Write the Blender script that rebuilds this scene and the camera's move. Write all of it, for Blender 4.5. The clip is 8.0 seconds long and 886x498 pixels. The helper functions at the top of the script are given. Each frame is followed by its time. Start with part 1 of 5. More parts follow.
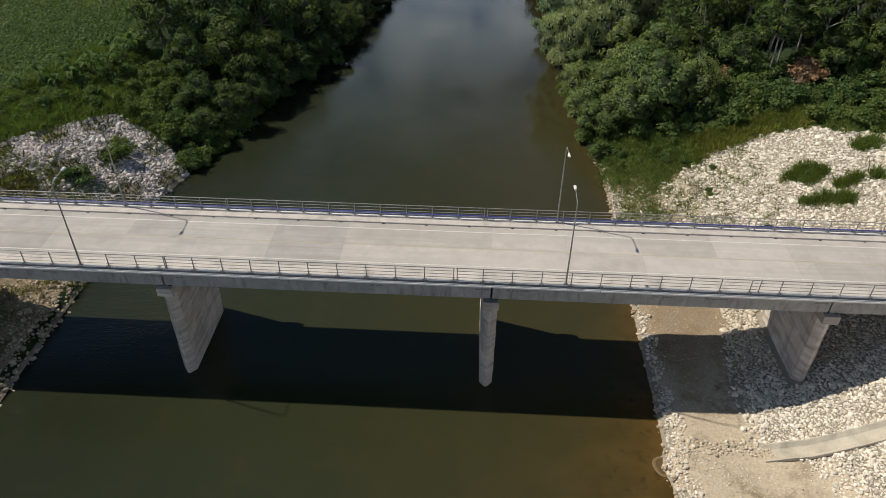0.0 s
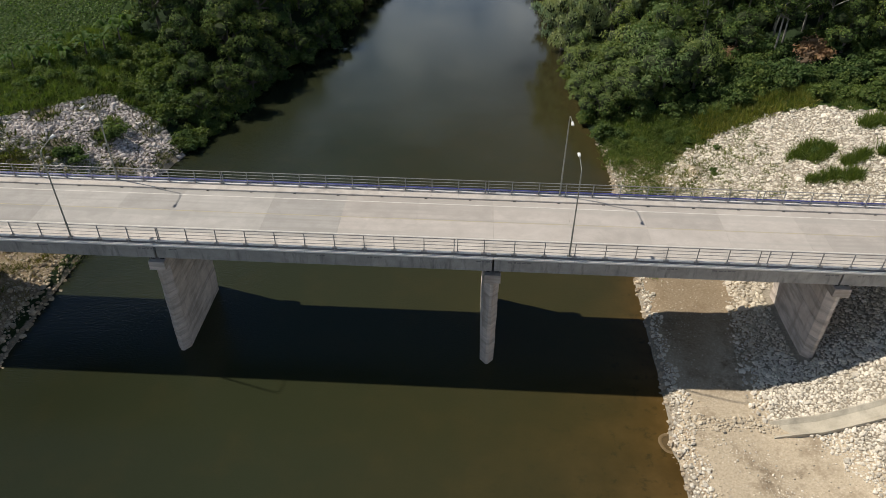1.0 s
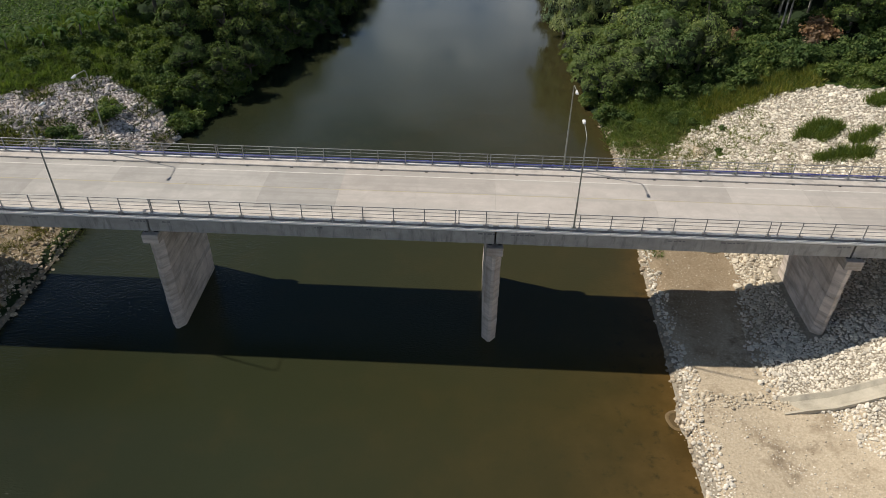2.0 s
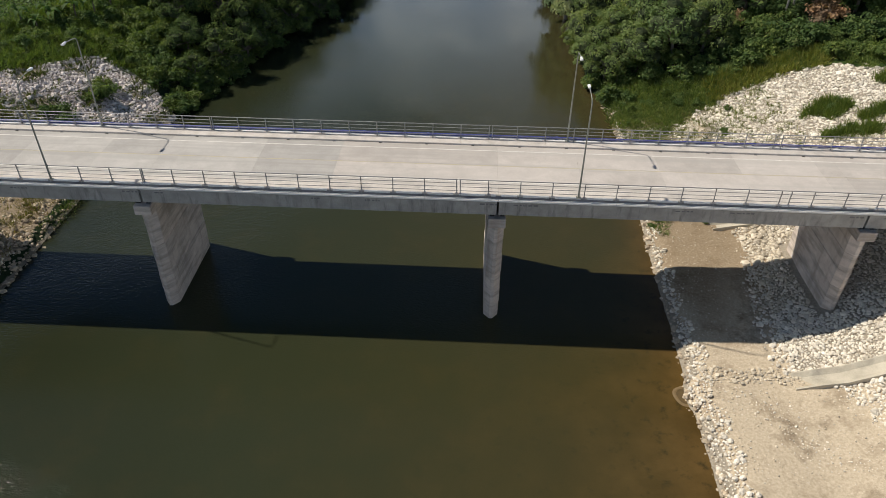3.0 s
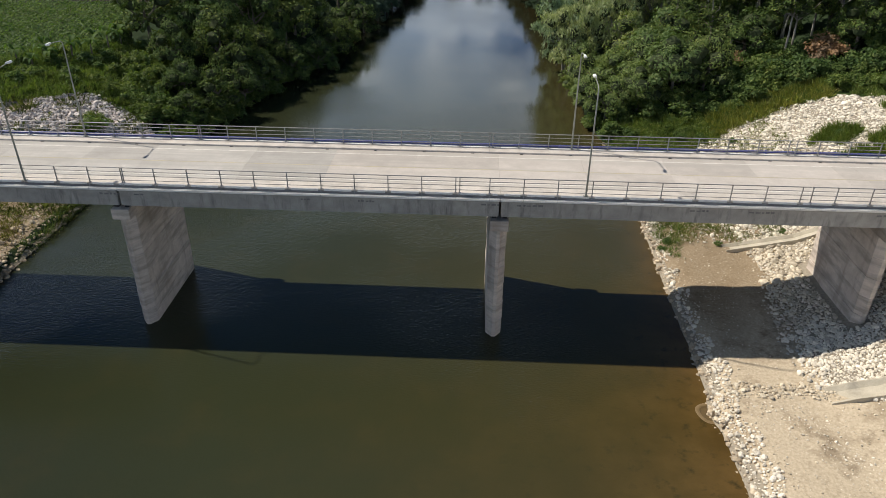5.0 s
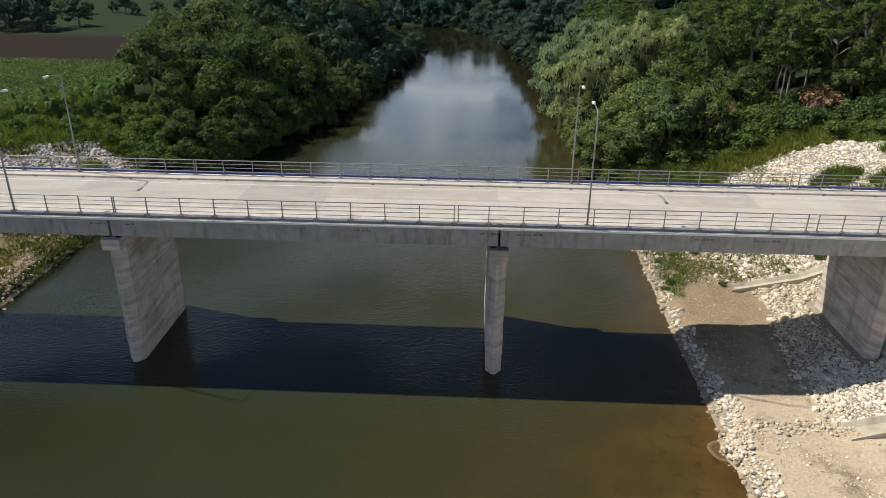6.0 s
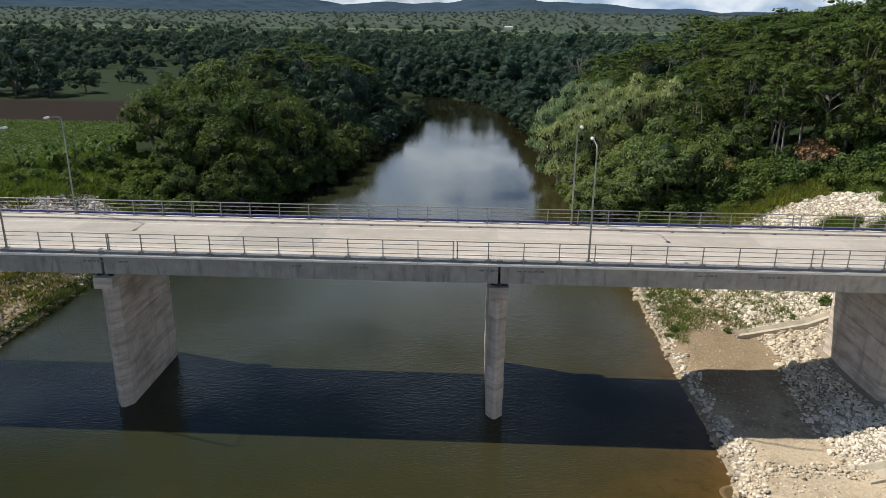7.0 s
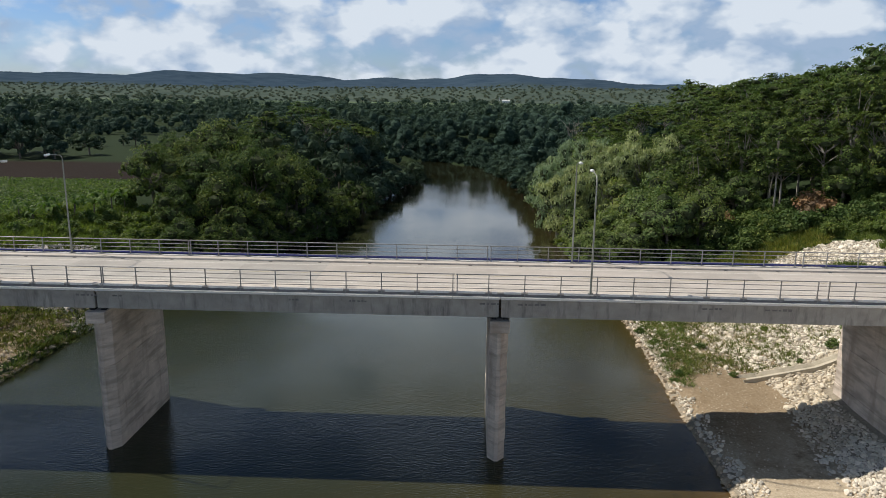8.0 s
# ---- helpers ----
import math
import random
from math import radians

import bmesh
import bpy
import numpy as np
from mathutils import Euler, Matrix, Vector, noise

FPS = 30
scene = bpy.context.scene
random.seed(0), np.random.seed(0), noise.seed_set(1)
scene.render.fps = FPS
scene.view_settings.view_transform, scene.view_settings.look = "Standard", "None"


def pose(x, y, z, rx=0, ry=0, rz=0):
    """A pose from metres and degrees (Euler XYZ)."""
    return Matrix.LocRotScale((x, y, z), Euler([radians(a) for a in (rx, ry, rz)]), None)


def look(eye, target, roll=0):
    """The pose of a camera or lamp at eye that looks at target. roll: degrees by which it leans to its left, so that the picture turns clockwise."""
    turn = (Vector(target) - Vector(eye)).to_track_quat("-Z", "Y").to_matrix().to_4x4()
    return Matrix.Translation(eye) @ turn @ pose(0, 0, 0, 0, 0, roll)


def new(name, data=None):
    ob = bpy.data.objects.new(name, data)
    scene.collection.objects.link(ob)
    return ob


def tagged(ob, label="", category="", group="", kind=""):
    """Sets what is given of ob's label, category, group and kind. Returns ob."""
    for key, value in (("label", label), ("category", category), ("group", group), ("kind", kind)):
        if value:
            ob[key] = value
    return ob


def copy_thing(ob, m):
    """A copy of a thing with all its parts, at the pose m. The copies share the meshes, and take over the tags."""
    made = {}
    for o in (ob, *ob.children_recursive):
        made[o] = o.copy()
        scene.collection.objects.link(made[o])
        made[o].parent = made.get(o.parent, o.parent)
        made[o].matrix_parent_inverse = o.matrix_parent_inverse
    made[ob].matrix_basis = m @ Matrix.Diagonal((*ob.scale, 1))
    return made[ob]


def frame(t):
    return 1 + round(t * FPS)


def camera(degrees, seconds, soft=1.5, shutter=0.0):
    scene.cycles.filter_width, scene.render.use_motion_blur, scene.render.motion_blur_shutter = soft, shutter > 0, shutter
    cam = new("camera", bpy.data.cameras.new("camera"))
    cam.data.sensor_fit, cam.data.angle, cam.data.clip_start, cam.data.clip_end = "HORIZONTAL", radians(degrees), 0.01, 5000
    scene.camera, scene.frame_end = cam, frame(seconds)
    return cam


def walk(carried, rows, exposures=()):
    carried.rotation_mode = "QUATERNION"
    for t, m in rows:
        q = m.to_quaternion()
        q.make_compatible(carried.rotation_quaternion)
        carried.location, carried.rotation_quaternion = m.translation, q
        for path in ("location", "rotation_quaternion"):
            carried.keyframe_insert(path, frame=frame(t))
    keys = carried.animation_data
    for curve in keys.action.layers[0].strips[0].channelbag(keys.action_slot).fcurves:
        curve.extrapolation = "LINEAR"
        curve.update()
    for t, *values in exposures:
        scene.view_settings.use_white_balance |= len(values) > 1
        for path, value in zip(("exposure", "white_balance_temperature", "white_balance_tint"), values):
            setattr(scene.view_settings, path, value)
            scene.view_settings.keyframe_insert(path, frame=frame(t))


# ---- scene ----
cam = camera(63.8, 8.0, soft=0.8)
METRES, EYE, TILT, LEAN, TURN = 26.0, 53.73, -36.5, -0.7, 2.85
ROWS = [
    (0.0, 0.0, 0.0, 0.0, 0.0, 0.0, -0.0),
    (0.5, -0.0007, 0.0328, -0.0493, -0.02, 0.0, 0.02),
    (1.0, -0.0024, 0.066, -0.0975, -0.05, -0.01, 0.02),
    (1.5, -0.0039, 0.0985, -0.1453, -0.05, 0.01, 0.05),
    (3.0, -0.0088, 0.1985, -0.2859, -0.07, 0.07, 0.09),
    (3.5, -0.0093, 0.2376, -0.3416, -0.08, 1.35, 0.13),
    (4.0, -0.0091, 0.2825, -0.4048, -0.11, 3.0, 0.17),
    (4.5, -0.0088, 0.3289, -0.469, -0.13, 4.71, 0.19),
    (6.0, -0.0062, 0.451, -0.6365, -0.24, 12.59, 0.25),
    (6.5, -0.0051, 0.4821, -0.6815, -0.29, 15.5, 0.26),
    (7.0, -0.0069, 0.5128, -0.7255, -0.33, 18.39, 0.31),
    (7.5, -0.0082, 0.5446, -0.7705, -0.36, 21.27, 0.35),
    (8.0, -0.0091, 0.5772, -0.8162, -0.41, 24.06, 0.36),
]
walk(cam, [(t, pose(0, 0, EYE, TILT, LEAN, TURN) @ pose(METRES * x, METRES * y, METRES * z, 90 + pitch, roll, yaw)) for t, x, y, z, yaw, pitch, roll in ROWS],
     [(0.0, 0.03), (1.5, 0.04), (3.5, 0.22), (6.5, 0.28), (8.0, 0.12)])

# ---- world, sun, exposure ----
SUN = Vector((-7.1, 2.03, 8.6)).normalized()
world = bpy.data.worlds.new("sky")
scene.world = world
world.use_nodes = True
wn, wl = world.node_tree.nodes, world.node_tree.links
wn.clear()
sky = wn.new("ShaderNodeTexSky")
sky.sky_type, sky.sun_disc = "NISHITA", False
sky.sun_elevation = math.asin(SUN.z)
sky.sun_rotation = math.atan2(SUN.x, SUN.y)
sky.air_density, sky.dust_density, sky.ozone_density = 1.0, 0.3, 2.0
coord = wn.new("ShaderNodeTexCoord")
sep = wn.new("ShaderNodeSeparateXYZ")
wl.new(coord.outputs["Generated"], sep.inputs[0])


def wmath(op, a, b=None, c=None):
    n = wn.new("ShaderNodeMath")
    n.operation = op
    for i, v in enumerate((a, b, c)):
        if v is None:
            continue
        if isinstance(v, (int, float)):
            n.inputs[i].default_value = v
        else:
            wl.new(v, n.inputs[i])
    return n.outputs[0]


# cumulus banks, flattened towards the horizon and thinning out overhead
squash = wn.new("ShaderNodeMapping")
squash.inputs["Scale"].default_value, squash.inputs["Location"].default_value = (1.0, 1.0, 1.75), (0.35, 0.1, 0.0)
wl.new(coord.outputs["Generated"], squash.inputs[0])
comb = squash
cn = wn.new("ShaderNodeTexNoise")
cn.inputs["Scale"].default_value, cn.inputs["Detail"].default_value, cn.inputs["Roughness"].default_value = 7.5, 12.0, 0.56
wl.new(comb.outputs[0], cn.inputs["Vector"])
cover = wn.new("ShaderNodeValToRGB")
cover.color_ramp.elements[0].position, cover.color_ramp.elements[1].position = 0.02, 0.26
def puffs(vec):
    """Billowing cells stirred by finer noise."""
    v = wn.new("ShaderNodeTexVoronoi")
    v.feature = "SMOOTH_F1"
    v.inputs["Scale"].default_value, v.inputs["Detail"].default_value, v.inputs["Roughness"].default_value, v.inputs["Smoothness"].default_value = 9.0, 3.0, 0.55, 0.35
    j = wn.new("ShaderNodeTexNoise")
    j.inputs["Scale"].default_value, j.inputs["Detail"].default_value = 14.0, 5.0
    wl.new(vec, j.inputs["Vector"])
    s = wn.new("ShaderNodeVectorMath")
    s.operation, s.inputs[1].default_value, s.inputs[2].default_value = "MULTIPLY_ADD", (0.05, 0.05, 0.05), (0, 0, 0)
    wl.new(j.outputs["Color"], s.inputs[0]), wl.new(vec, s.inputs[2])
    wl.new(s.outputs[0], v.inputs["Vector"])
    return v.outputs["Distance"]


heap = wn.new("ShaderNodeMath")
body = wmath("SUBTRACT", cn.outputs["Fac"], wmath("MULTIPLY_ADD", puffs(comb.outputs[0]), 0.62, -0.29))
wl.new(wmath("SUBTRACT", body, wmath("MULTIPLY", wmath("MAXIMUM", wmath("SUBTRACT", sep.outputs[2], 0.33), 0.0), 2.8)), heap.inputs[0])
heap.operation, heap.inputs[1].default_value = "ADD", 0.13
wl.new(heap.outputs[0], cover.inputs[0])
cn2 = wn.new("ShaderNodeTexNoise")
cn2.inputs["Scale"].default_value, cn2.inputs["Detail"].default_value, cn2.inputs["Roughness"].default_value = 7.5, 7.0, 0.56
off = wn.new("ShaderNodeVectorMath")
off.operation, off.inputs[1].default_value = "ADD", (-0.04, 0.0, 0.055)
wl.new(comb.outputs[0], off.inputs[0]), wl.new(off.outputs[0], cn2.inputs["Vector"])
tone = wn.new("ShaderNodeValToRGB")
tone.color_ramp.elements[0].position, tone.color_ramp.elements[0].color = 0.05, (5.6, 6.7, 8.1, 1)
tone.color_ramp.elements[1].position, tone.color_ramp.elements[1].color = 0.95, (11.0, 10.95, 10.8, 1)
lee = wmath("SUBTRACT", cn2.outputs["Fac"], wmath("MULTIPLY_ADD", puffs(off.outputs[0]), 0.62, -0.29))
wl.new(wmath("MULTIPLY_ADD", wmath("SUBTRACT", body, lee), 2.6, 0.5), tone.inputs[0])
clear = wn.new("ShaderNodeMixRGB")
clear.blend_type, clear.inputs[0].default_value = "MULTIPLY", 1.0


def by_height(stops):
    r = wn.new("ShaderNodeValToRGB")
    while len(r.color_ramp.elements) < len(stops):
        r.color_ramp.elements.new(0.5)
    for el, (at_, col) in zip(r.color_ramp.elements, stops):
        el.position, el.color = at_, (*col, 1)
    wl.new(sep.outputs[2], r.inputs[0])
    return r.outputs[0]


wl.new(sky.outputs[0], clear.inputs[1])
wl.new(by_height([(0.0, (1.0, 1.22, 1.8)), (0.13, (0.92, 1.2, 1.72)), (0.32, (1.05, 1.3, 1.62)), (0.5, (0.45, 0.64, 0.82)), (0.78, (0.42, 0.57, 0.65))]), clear.inputs[2])
bank = wn.new("ShaderNodeMixRGB")
bank.blend_type, bank.inputs[0].default_value = "MULTIPLY", 1.0
wl.new(tone.outputs[0], bank.inputs[1])
wl.new(by_height([(0.0, (1.1, 1.22, 1.38)), (0.13, (1.1, 1.22, 1.38)), (0.22, (1.62, 1.82, 2.1)), (0.36, (1.4, 1.6, 1.8)), (0.52, (0.45, 0.56, 0.63)), (0.78, (0.36, 0.45, 0.49))]), bank.inputs[2])
air = wn.new("ShaderNodeMixRGB")
wl.new(cover.outputs[0], air.inputs[0]), wl.new(clear.outputs[0], air.inputs[1]), wl.new(bank.outputs[0], air.inputs[2])
bg, wout = wn.new("ShaderNodeBackground"), wn.new("ShaderNodeOutputWorld")
bg.inputs["Strength"].default_value = 0.052
wl.new(air.outputs[0], bg.inputs[0]), wl.new(bg.outputs[0], wout.inputs[0])

sun_data = bpy.data.lights.new("sun", "SUN")
sun_data.energy, sun_data.angle, sun_data.color = 4.4, radians(0.8), (1.0, 0.93, 0.82)
sun = new("sun", sun_data)
sun.matrix_world = look(SUN * 200, (0, 0, 0))


# ---- materials ----
def material(name):
    m = bpy.data.materials.new(name)
    m.use_nodes = True
    return m, m.node_tree.nodes, m.node_tree.links, m.node_tree.nodes["Principled BSDF"]


def noise_node(n, l, scale, detail=6.0, rough=0.6, space="Object"):
    tc = n.new("ShaderNodeTexCoord")
    t = n.new("ShaderNodeTexNoise")
    t.inputs["Scale"].default_value, t.inputs["Detail"].default_value, t.inputs["Roughness"].default_value = scale, detail, rough
    if space == "World":
        g = n.new("ShaderNodeNewGeometry")
        l.new(g.outputs["Position"], t.inputs["Vector"])
    else:
        l.new(tc.outputs[space], t.inputs["Vector"])
    return t


def ramp(n, l, source, stops):
    r = n.new("ShaderNodeValToRGB")
    e = r.color_ramp.elements
    while len(e) < len(stops):
        e.new(0.5)
    for el, (p, c) in zip(e, stops):
        el.position, el.color = p, (*c, 1)
    l.new(source, r.inputs[0])
    return r.outputs[0]


def mixc(n, l, fac, a, b, mode="MIX"):
    m = n.new("ShaderNodeMixRGB")
    m.blend_type = mode
    for i, v in ((0, fac), (1, a), (2, b)):
        if isinstance(v, (int, float)):
            m.inputs[i].default_value = v
        elif isinstance(v, tuple):
            m.inputs[i].default_value = (*v, 1)
        else:
            l.new(v, m.inputs[i])
    return m.outputs[0]


def bump(n, l, height, p, strength, distance):
    b = n.new("ShaderNodeBump")
    b.inputs["Strength"].default_value, b.inputs["Distance"].default_value = strength, distance
    l.new(height, b.inputs["Height"])
    l.new(b.outputs[0], p.inputs["Normal"])


def rough_surface(name, dark, light, scale, rough=0.85, stain=None, stain_scale=0.4, fine=30.0, vary=0.0, strength=0.4, distance=0.02, metal=0.0, space="World", streak=False, bands=None, band_scale=(0.22, 0.22, 1.5)):
    """Two scales of colour, optional stains with a shape of their own, fine relief."""
    m, n, l, p = material(name)
    a = noise_node(n, l, scale, 8, 0.62, space)
    c = ramp(n, l, a.outputs["Fac"], [(0.3, dark), (0.7, light)])
    f = noise_node(n, l, fine, 4, 0.6, space)
    c = mixc(n, l, 0.35, c, ramp(n, l, f.outputs["Fac"], [(0.25, (0.55, 0.55, 0.55)), (0.75, (1.3, 1.3, 1.3))]), "MULTIPLY")
    if stain:
        s = noise_node(n, l, stain_scale, 9, 0.65, space)
        if streak:
            mp = n.new("ShaderNodeMapping")
            g = n.new("ShaderNodeNewGeometry")
            mp.inputs["Scale"].default_value = (1.0, 1.0, 0.16)
            l.new(g.outputs["Position"], mp.inputs[0]), l.new(mp.outputs[0], s.inputs["Vector"])
        c = mixc(n, l, ramp(n, l, s.outputs["Fac"], [(0.52, (0, 0, 0)), (0.72, (0.75, 0.75, 0.75))]), c, stain)
    if bands:
        s = noise_node(n, l, 1.0, 7, 0.6, space)
        mp = n.new("ShaderNodeMapping")
        g = n.new("ShaderNodeNewGeometry")
        mp.inputs["Scale"].default_value = band_scale
        l.new(g.outputs["Position"], mp.inputs[0]), l.new(mp.outputs[0], s.inputs["Vector"])
        c = mixc(n, l, ramp(n, l, s.outputs["Fac"], [(0.46, (0, 0, 0)), (0.62, (0.7, 0.7, 0.7))]), c, bands)
    if vary:
        o = n.new("ShaderNodeObjectInfo")
        g2 = n.new("ShaderNodeNewGeometry")
        add = n.new("ShaderNodeMath")
        add.operation = "ADD"
        l.new(o.outputs["Random"], add.inputs[0]), l.new(g2.outputs["Random Per Island"], add.inputs[1])
        fr = n.new("ShaderNodeMath")
        fr.operation = "FRACT"
        l.new(add.outputs[0], fr.inputs[0])
        c = mixc(n, l, 1.0, c, ramp(n, l, fr.outputs[0], [(0, (1 - vary,) * 3), (1, (1 + vary,) * 3)]), "MULTIPLY")
    l.new(c, p.inputs["Base Color"])
    p.inputs["Roughness"].default_value, p.inputs["Metallic"].default_value = rough, metal
    p.inputs["Specular IOR Level"].default_value = 0.5 if rough < 0.7 else 0.2
    bump(n, l, f.outputs["Fac"], p, strength, distance)
    return m


def leaf_material(name, dark, light, tip=None, shine=0.5, see=0.4):
    m, n, l, p = material(name)
    g = n.new("ShaderNodeNewGeometry")
    o = n.new("ShaderNodeObjectInfo")
    c = ramp(n, l, g.outputs["Random Per Island"], [(0.0, dark), (0.75, light), (1.0, tip or light)])
    big = noise_node(n, l, 0.35, 4, 0.6, "World")
    c = mixc(n, l, 1.0, c, ramp(n, l, big.outputs["Fac"], [(0.3, (0.7, 0.75, 0.72)), (0.7, (1.3, 1.22, 1.1))]), "MULTIPLY")
    c = mixc(n, l, 1.0, c, ramp(n, l, o.outputs["Random"], [(0, (0.8, 0.88, 0.94)), (0.5, (1.0, 1.0, 1.0)), (1, (1.2, 1.1, 0.9))]), "MULTIPLY")
    l.new(c, p.inputs["Base Color"])
    p.inputs["Roughness"].default_value = shine
    p.inputs["Specular IOR Level"].default_value = 0.15
    tr = n.new("ShaderNodeBsdfTranslucent")
    l.new(mixc(n, l, 1.0, c, (1.15, 1.3, 0.5), "MULTIPLY"), tr.inputs[0])
    mx = n.new("ShaderNodeMixShader")
    mx.inputs[0].default_value = see
    out = n["Material Output"]
    l.new(p.outputs[0], mx.inputs[1]), l.new(tr.outputs[0], mx.inputs[2]), l.new(mx.outputs[0], out.inputs[0])
    return m


M_FASCIA = rough_surface("weathered_concrete", (0.29, 0.274, 0.25), (0.43, 0.408, 0.372), 0.9, 0.9, (0.10, 0.098, 0.095), 1.9, 22, streak=True)
M_PIER = rough_surface("pier_concrete", (0.49, 0.415, 0.35), (0.67, 0.585, 0.51), 0.8, 0.9, (0.27, 0.205, 0.16), 0.7, 18, vary=0.14, streak=True, bands=(0.285, 0.245, 0.205))
M_ROAD = rough_surface("road_concrete", (0.43, 0.388, 0.35), (0.54, 0.49, 0.445), 0.5, 0.85, (0.385, 0.35, 0.315), 0.35, 14, vary=0.1, strength=0.2, distance=0.01, bands=(0.40, 0.372, 0.338), band_scale=(0.035, 1.1, 1.0))
M_ROAD_GREY = rough_surface("older_road_concrete", (0.385, 0.362, 0.335), (0.485, 0.455, 0.42), 0.5, 0.85, (0.34, 0.318, 0.29), 0.35, 14, vary=0.12, strength=0.2, distance=0.01, bands=(0.345, 0.328, 0.30), band_scale=(0.035, 1.1, 1.0))
M_GUTTER = rough_surface("dark_gutter", (0.17, 0.16, 0.155), (0.28, 0.265, 0.255), 1.4, 0.9, (0.09, 0.082, 0.078), 0.8, 18)
M_KERB = rough_surface("kerb_concrete", (0.47, 0.425, 0.38), (0.61, 0.56, 0.505), 0.9, 0.85, (0.28, 0.26, 0.24), 0.5, 16, vary=0.04)
M_STEEL = rough_surface("painted_steel", (0.27, 0.265, 0.258), (0.38, 0.375, 0.365), 2.0, 0.45, (0.17, 0.14, 0.12), 1.2, 40, metal=0.25, strength=0.1)
M_POLE = rough_surface("galvanised_steel", (0.25, 0.255, 0.225), (0.36, 0.365, 0.325), 1.4, 0.5, None, metal=0.45, strength=0.1)
M_WHITE = rough_surface("white_enamel", (0.74, 0.74, 0.72), (0.82, 0.82, 0.8), 3.0, 0.4, None, strength=0.05)
M_BLUE = rough_surface("blue_plastic", (0.03, 0.038, 0.19), (0.055, 0.066, 0.28), 1.5, 0.45, (0.12, 0.12, 0.3), 0.6, strength=0.1)
M_PVC = rough_surface("white_plastic", (0.62, 0.62, 0.62), (0.75, 0.75, 0.74), 1.5, 0.5, (0.4, 0.38, 0.35), 0.6, strength=0.1)
M_STRIP = rough_surface("pale_mortar", (0.72, 0.70, 0.66), (0.86, 0.84, 0.80), 1.2, 0.8, (0.5, 0.48, 0.45), 1.2, 14)
M_LINE = rough_surface("worn_white_paint", (0.55, 0.52, 0.47), (0.74, 0.71, 0.65), 3.0, 0.7, (0.42, 0.39, 0.35), 1.2, strength=0.1)
M_YELLOW = rough_surface("worn_yellow_paint", (0.47, 0.42, 0.31), (0.53, 0.45, 0.28), 2.0, 0.75, (0.45, 0.42, 0.37), 1.0, strength=0.1)
M_DARK = rough_surface("dark_gap", (0.012, 0.012, 0.012), (0.03, 0.03, 0.03), 3.0, 0.8, None)
M_INK = rough_surface("faded_spray_paint", (0.13, 0.125, 0.125), (0.24, 0.23, 0.22), 6.0, 0.8, None)
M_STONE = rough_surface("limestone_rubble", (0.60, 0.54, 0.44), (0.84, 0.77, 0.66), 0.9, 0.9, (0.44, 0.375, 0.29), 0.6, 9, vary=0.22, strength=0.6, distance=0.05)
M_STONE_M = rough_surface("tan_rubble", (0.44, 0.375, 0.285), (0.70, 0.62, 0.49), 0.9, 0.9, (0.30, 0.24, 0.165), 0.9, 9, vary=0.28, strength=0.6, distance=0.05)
M_STONE_L = rough_surface("pinkish_rubble", (0.52, 0.46, 0.43), (0.76, 0.69, 0.645), 0.9, 0.9, (0.22, 0.2, 0.18), 0.6, 9, vary=0.25, strength=0.6, distance=0.05)
M_STONE_W = rough_surface("river_stained_rubble", (0.31, 0.235, 0.155), (0.64, 0.545, 0.415), 1.2, 0.85, (0.15, 0.11, 0.07), 1.1, 9, vary=0.36, strength=0.6, distance=0.05)
M_MUD = rough_surface("wet_mud", (0.085, 0.055, 0.020), (0.13, 0.085, 0.034), 1.8, 0.5, (0.07, 0.05, 0.027), 1.2, 12)
M_SAND = rough_surface("wet_sand", (0.14, 0.092, 0.038), (0.21, 0.142, 0.066), 1.8, 0.6, None, fine=14)
M_DITCH = rough_surface("channel_concrete", (0.42, 0.375, 0.295), (0.56, 0.505, 0.405), 0.7, 0.9, (0.24, 0.22, 0.18), 0.5, 14)
M_BARK = rough_surface("bark", (0.10, 0.085, 0.07), (0.20, 0.175, 0.15), 3.0, 0.9, None, fine=25, space="Object")
M_PALEBARK = rough_surface("pale_bark", (0.21, 0.19, 0.165), (0.35, 0.325, 0.285), 2.0, 0.9, (0.16, 0.14, 0.12), 1.0, 20, space="Object")
# dark green for the crowns' inner mass, shade put into its colour
M_INNER_SHADE = rough_surface("crown_inner_shade", (0.03, 0.042, 0.018), (0.06, 0.075, 0.032), 2.0, 0.95, None, fine=6, space="Object")
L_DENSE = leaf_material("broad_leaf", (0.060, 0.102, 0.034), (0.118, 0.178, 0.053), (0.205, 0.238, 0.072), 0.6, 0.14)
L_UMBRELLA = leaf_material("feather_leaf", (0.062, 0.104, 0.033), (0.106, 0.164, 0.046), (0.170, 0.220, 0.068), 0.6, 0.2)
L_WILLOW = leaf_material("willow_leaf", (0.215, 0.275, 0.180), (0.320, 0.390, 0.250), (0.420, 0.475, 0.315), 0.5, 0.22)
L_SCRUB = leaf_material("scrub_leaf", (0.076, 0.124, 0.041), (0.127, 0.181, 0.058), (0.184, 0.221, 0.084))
# brightened copy of scrub_leaf, sunlight put into the colour
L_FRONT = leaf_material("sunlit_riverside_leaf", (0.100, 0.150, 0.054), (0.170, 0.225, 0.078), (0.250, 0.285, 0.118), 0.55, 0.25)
L_GRASS = leaf_material("grass_blade", (0.12, 0.15, 0.045), (0.20, 0.225, 0.07), (0.28, 0.27, 0.12), 0.6, 0.35)
L_LUSH = leaf_material("lush_grass_blade", (0.085, 0.132, 0.040), (0.15, 0.205, 0.062), (0.235, 0.26, 0.105), 0.6, 0.3)
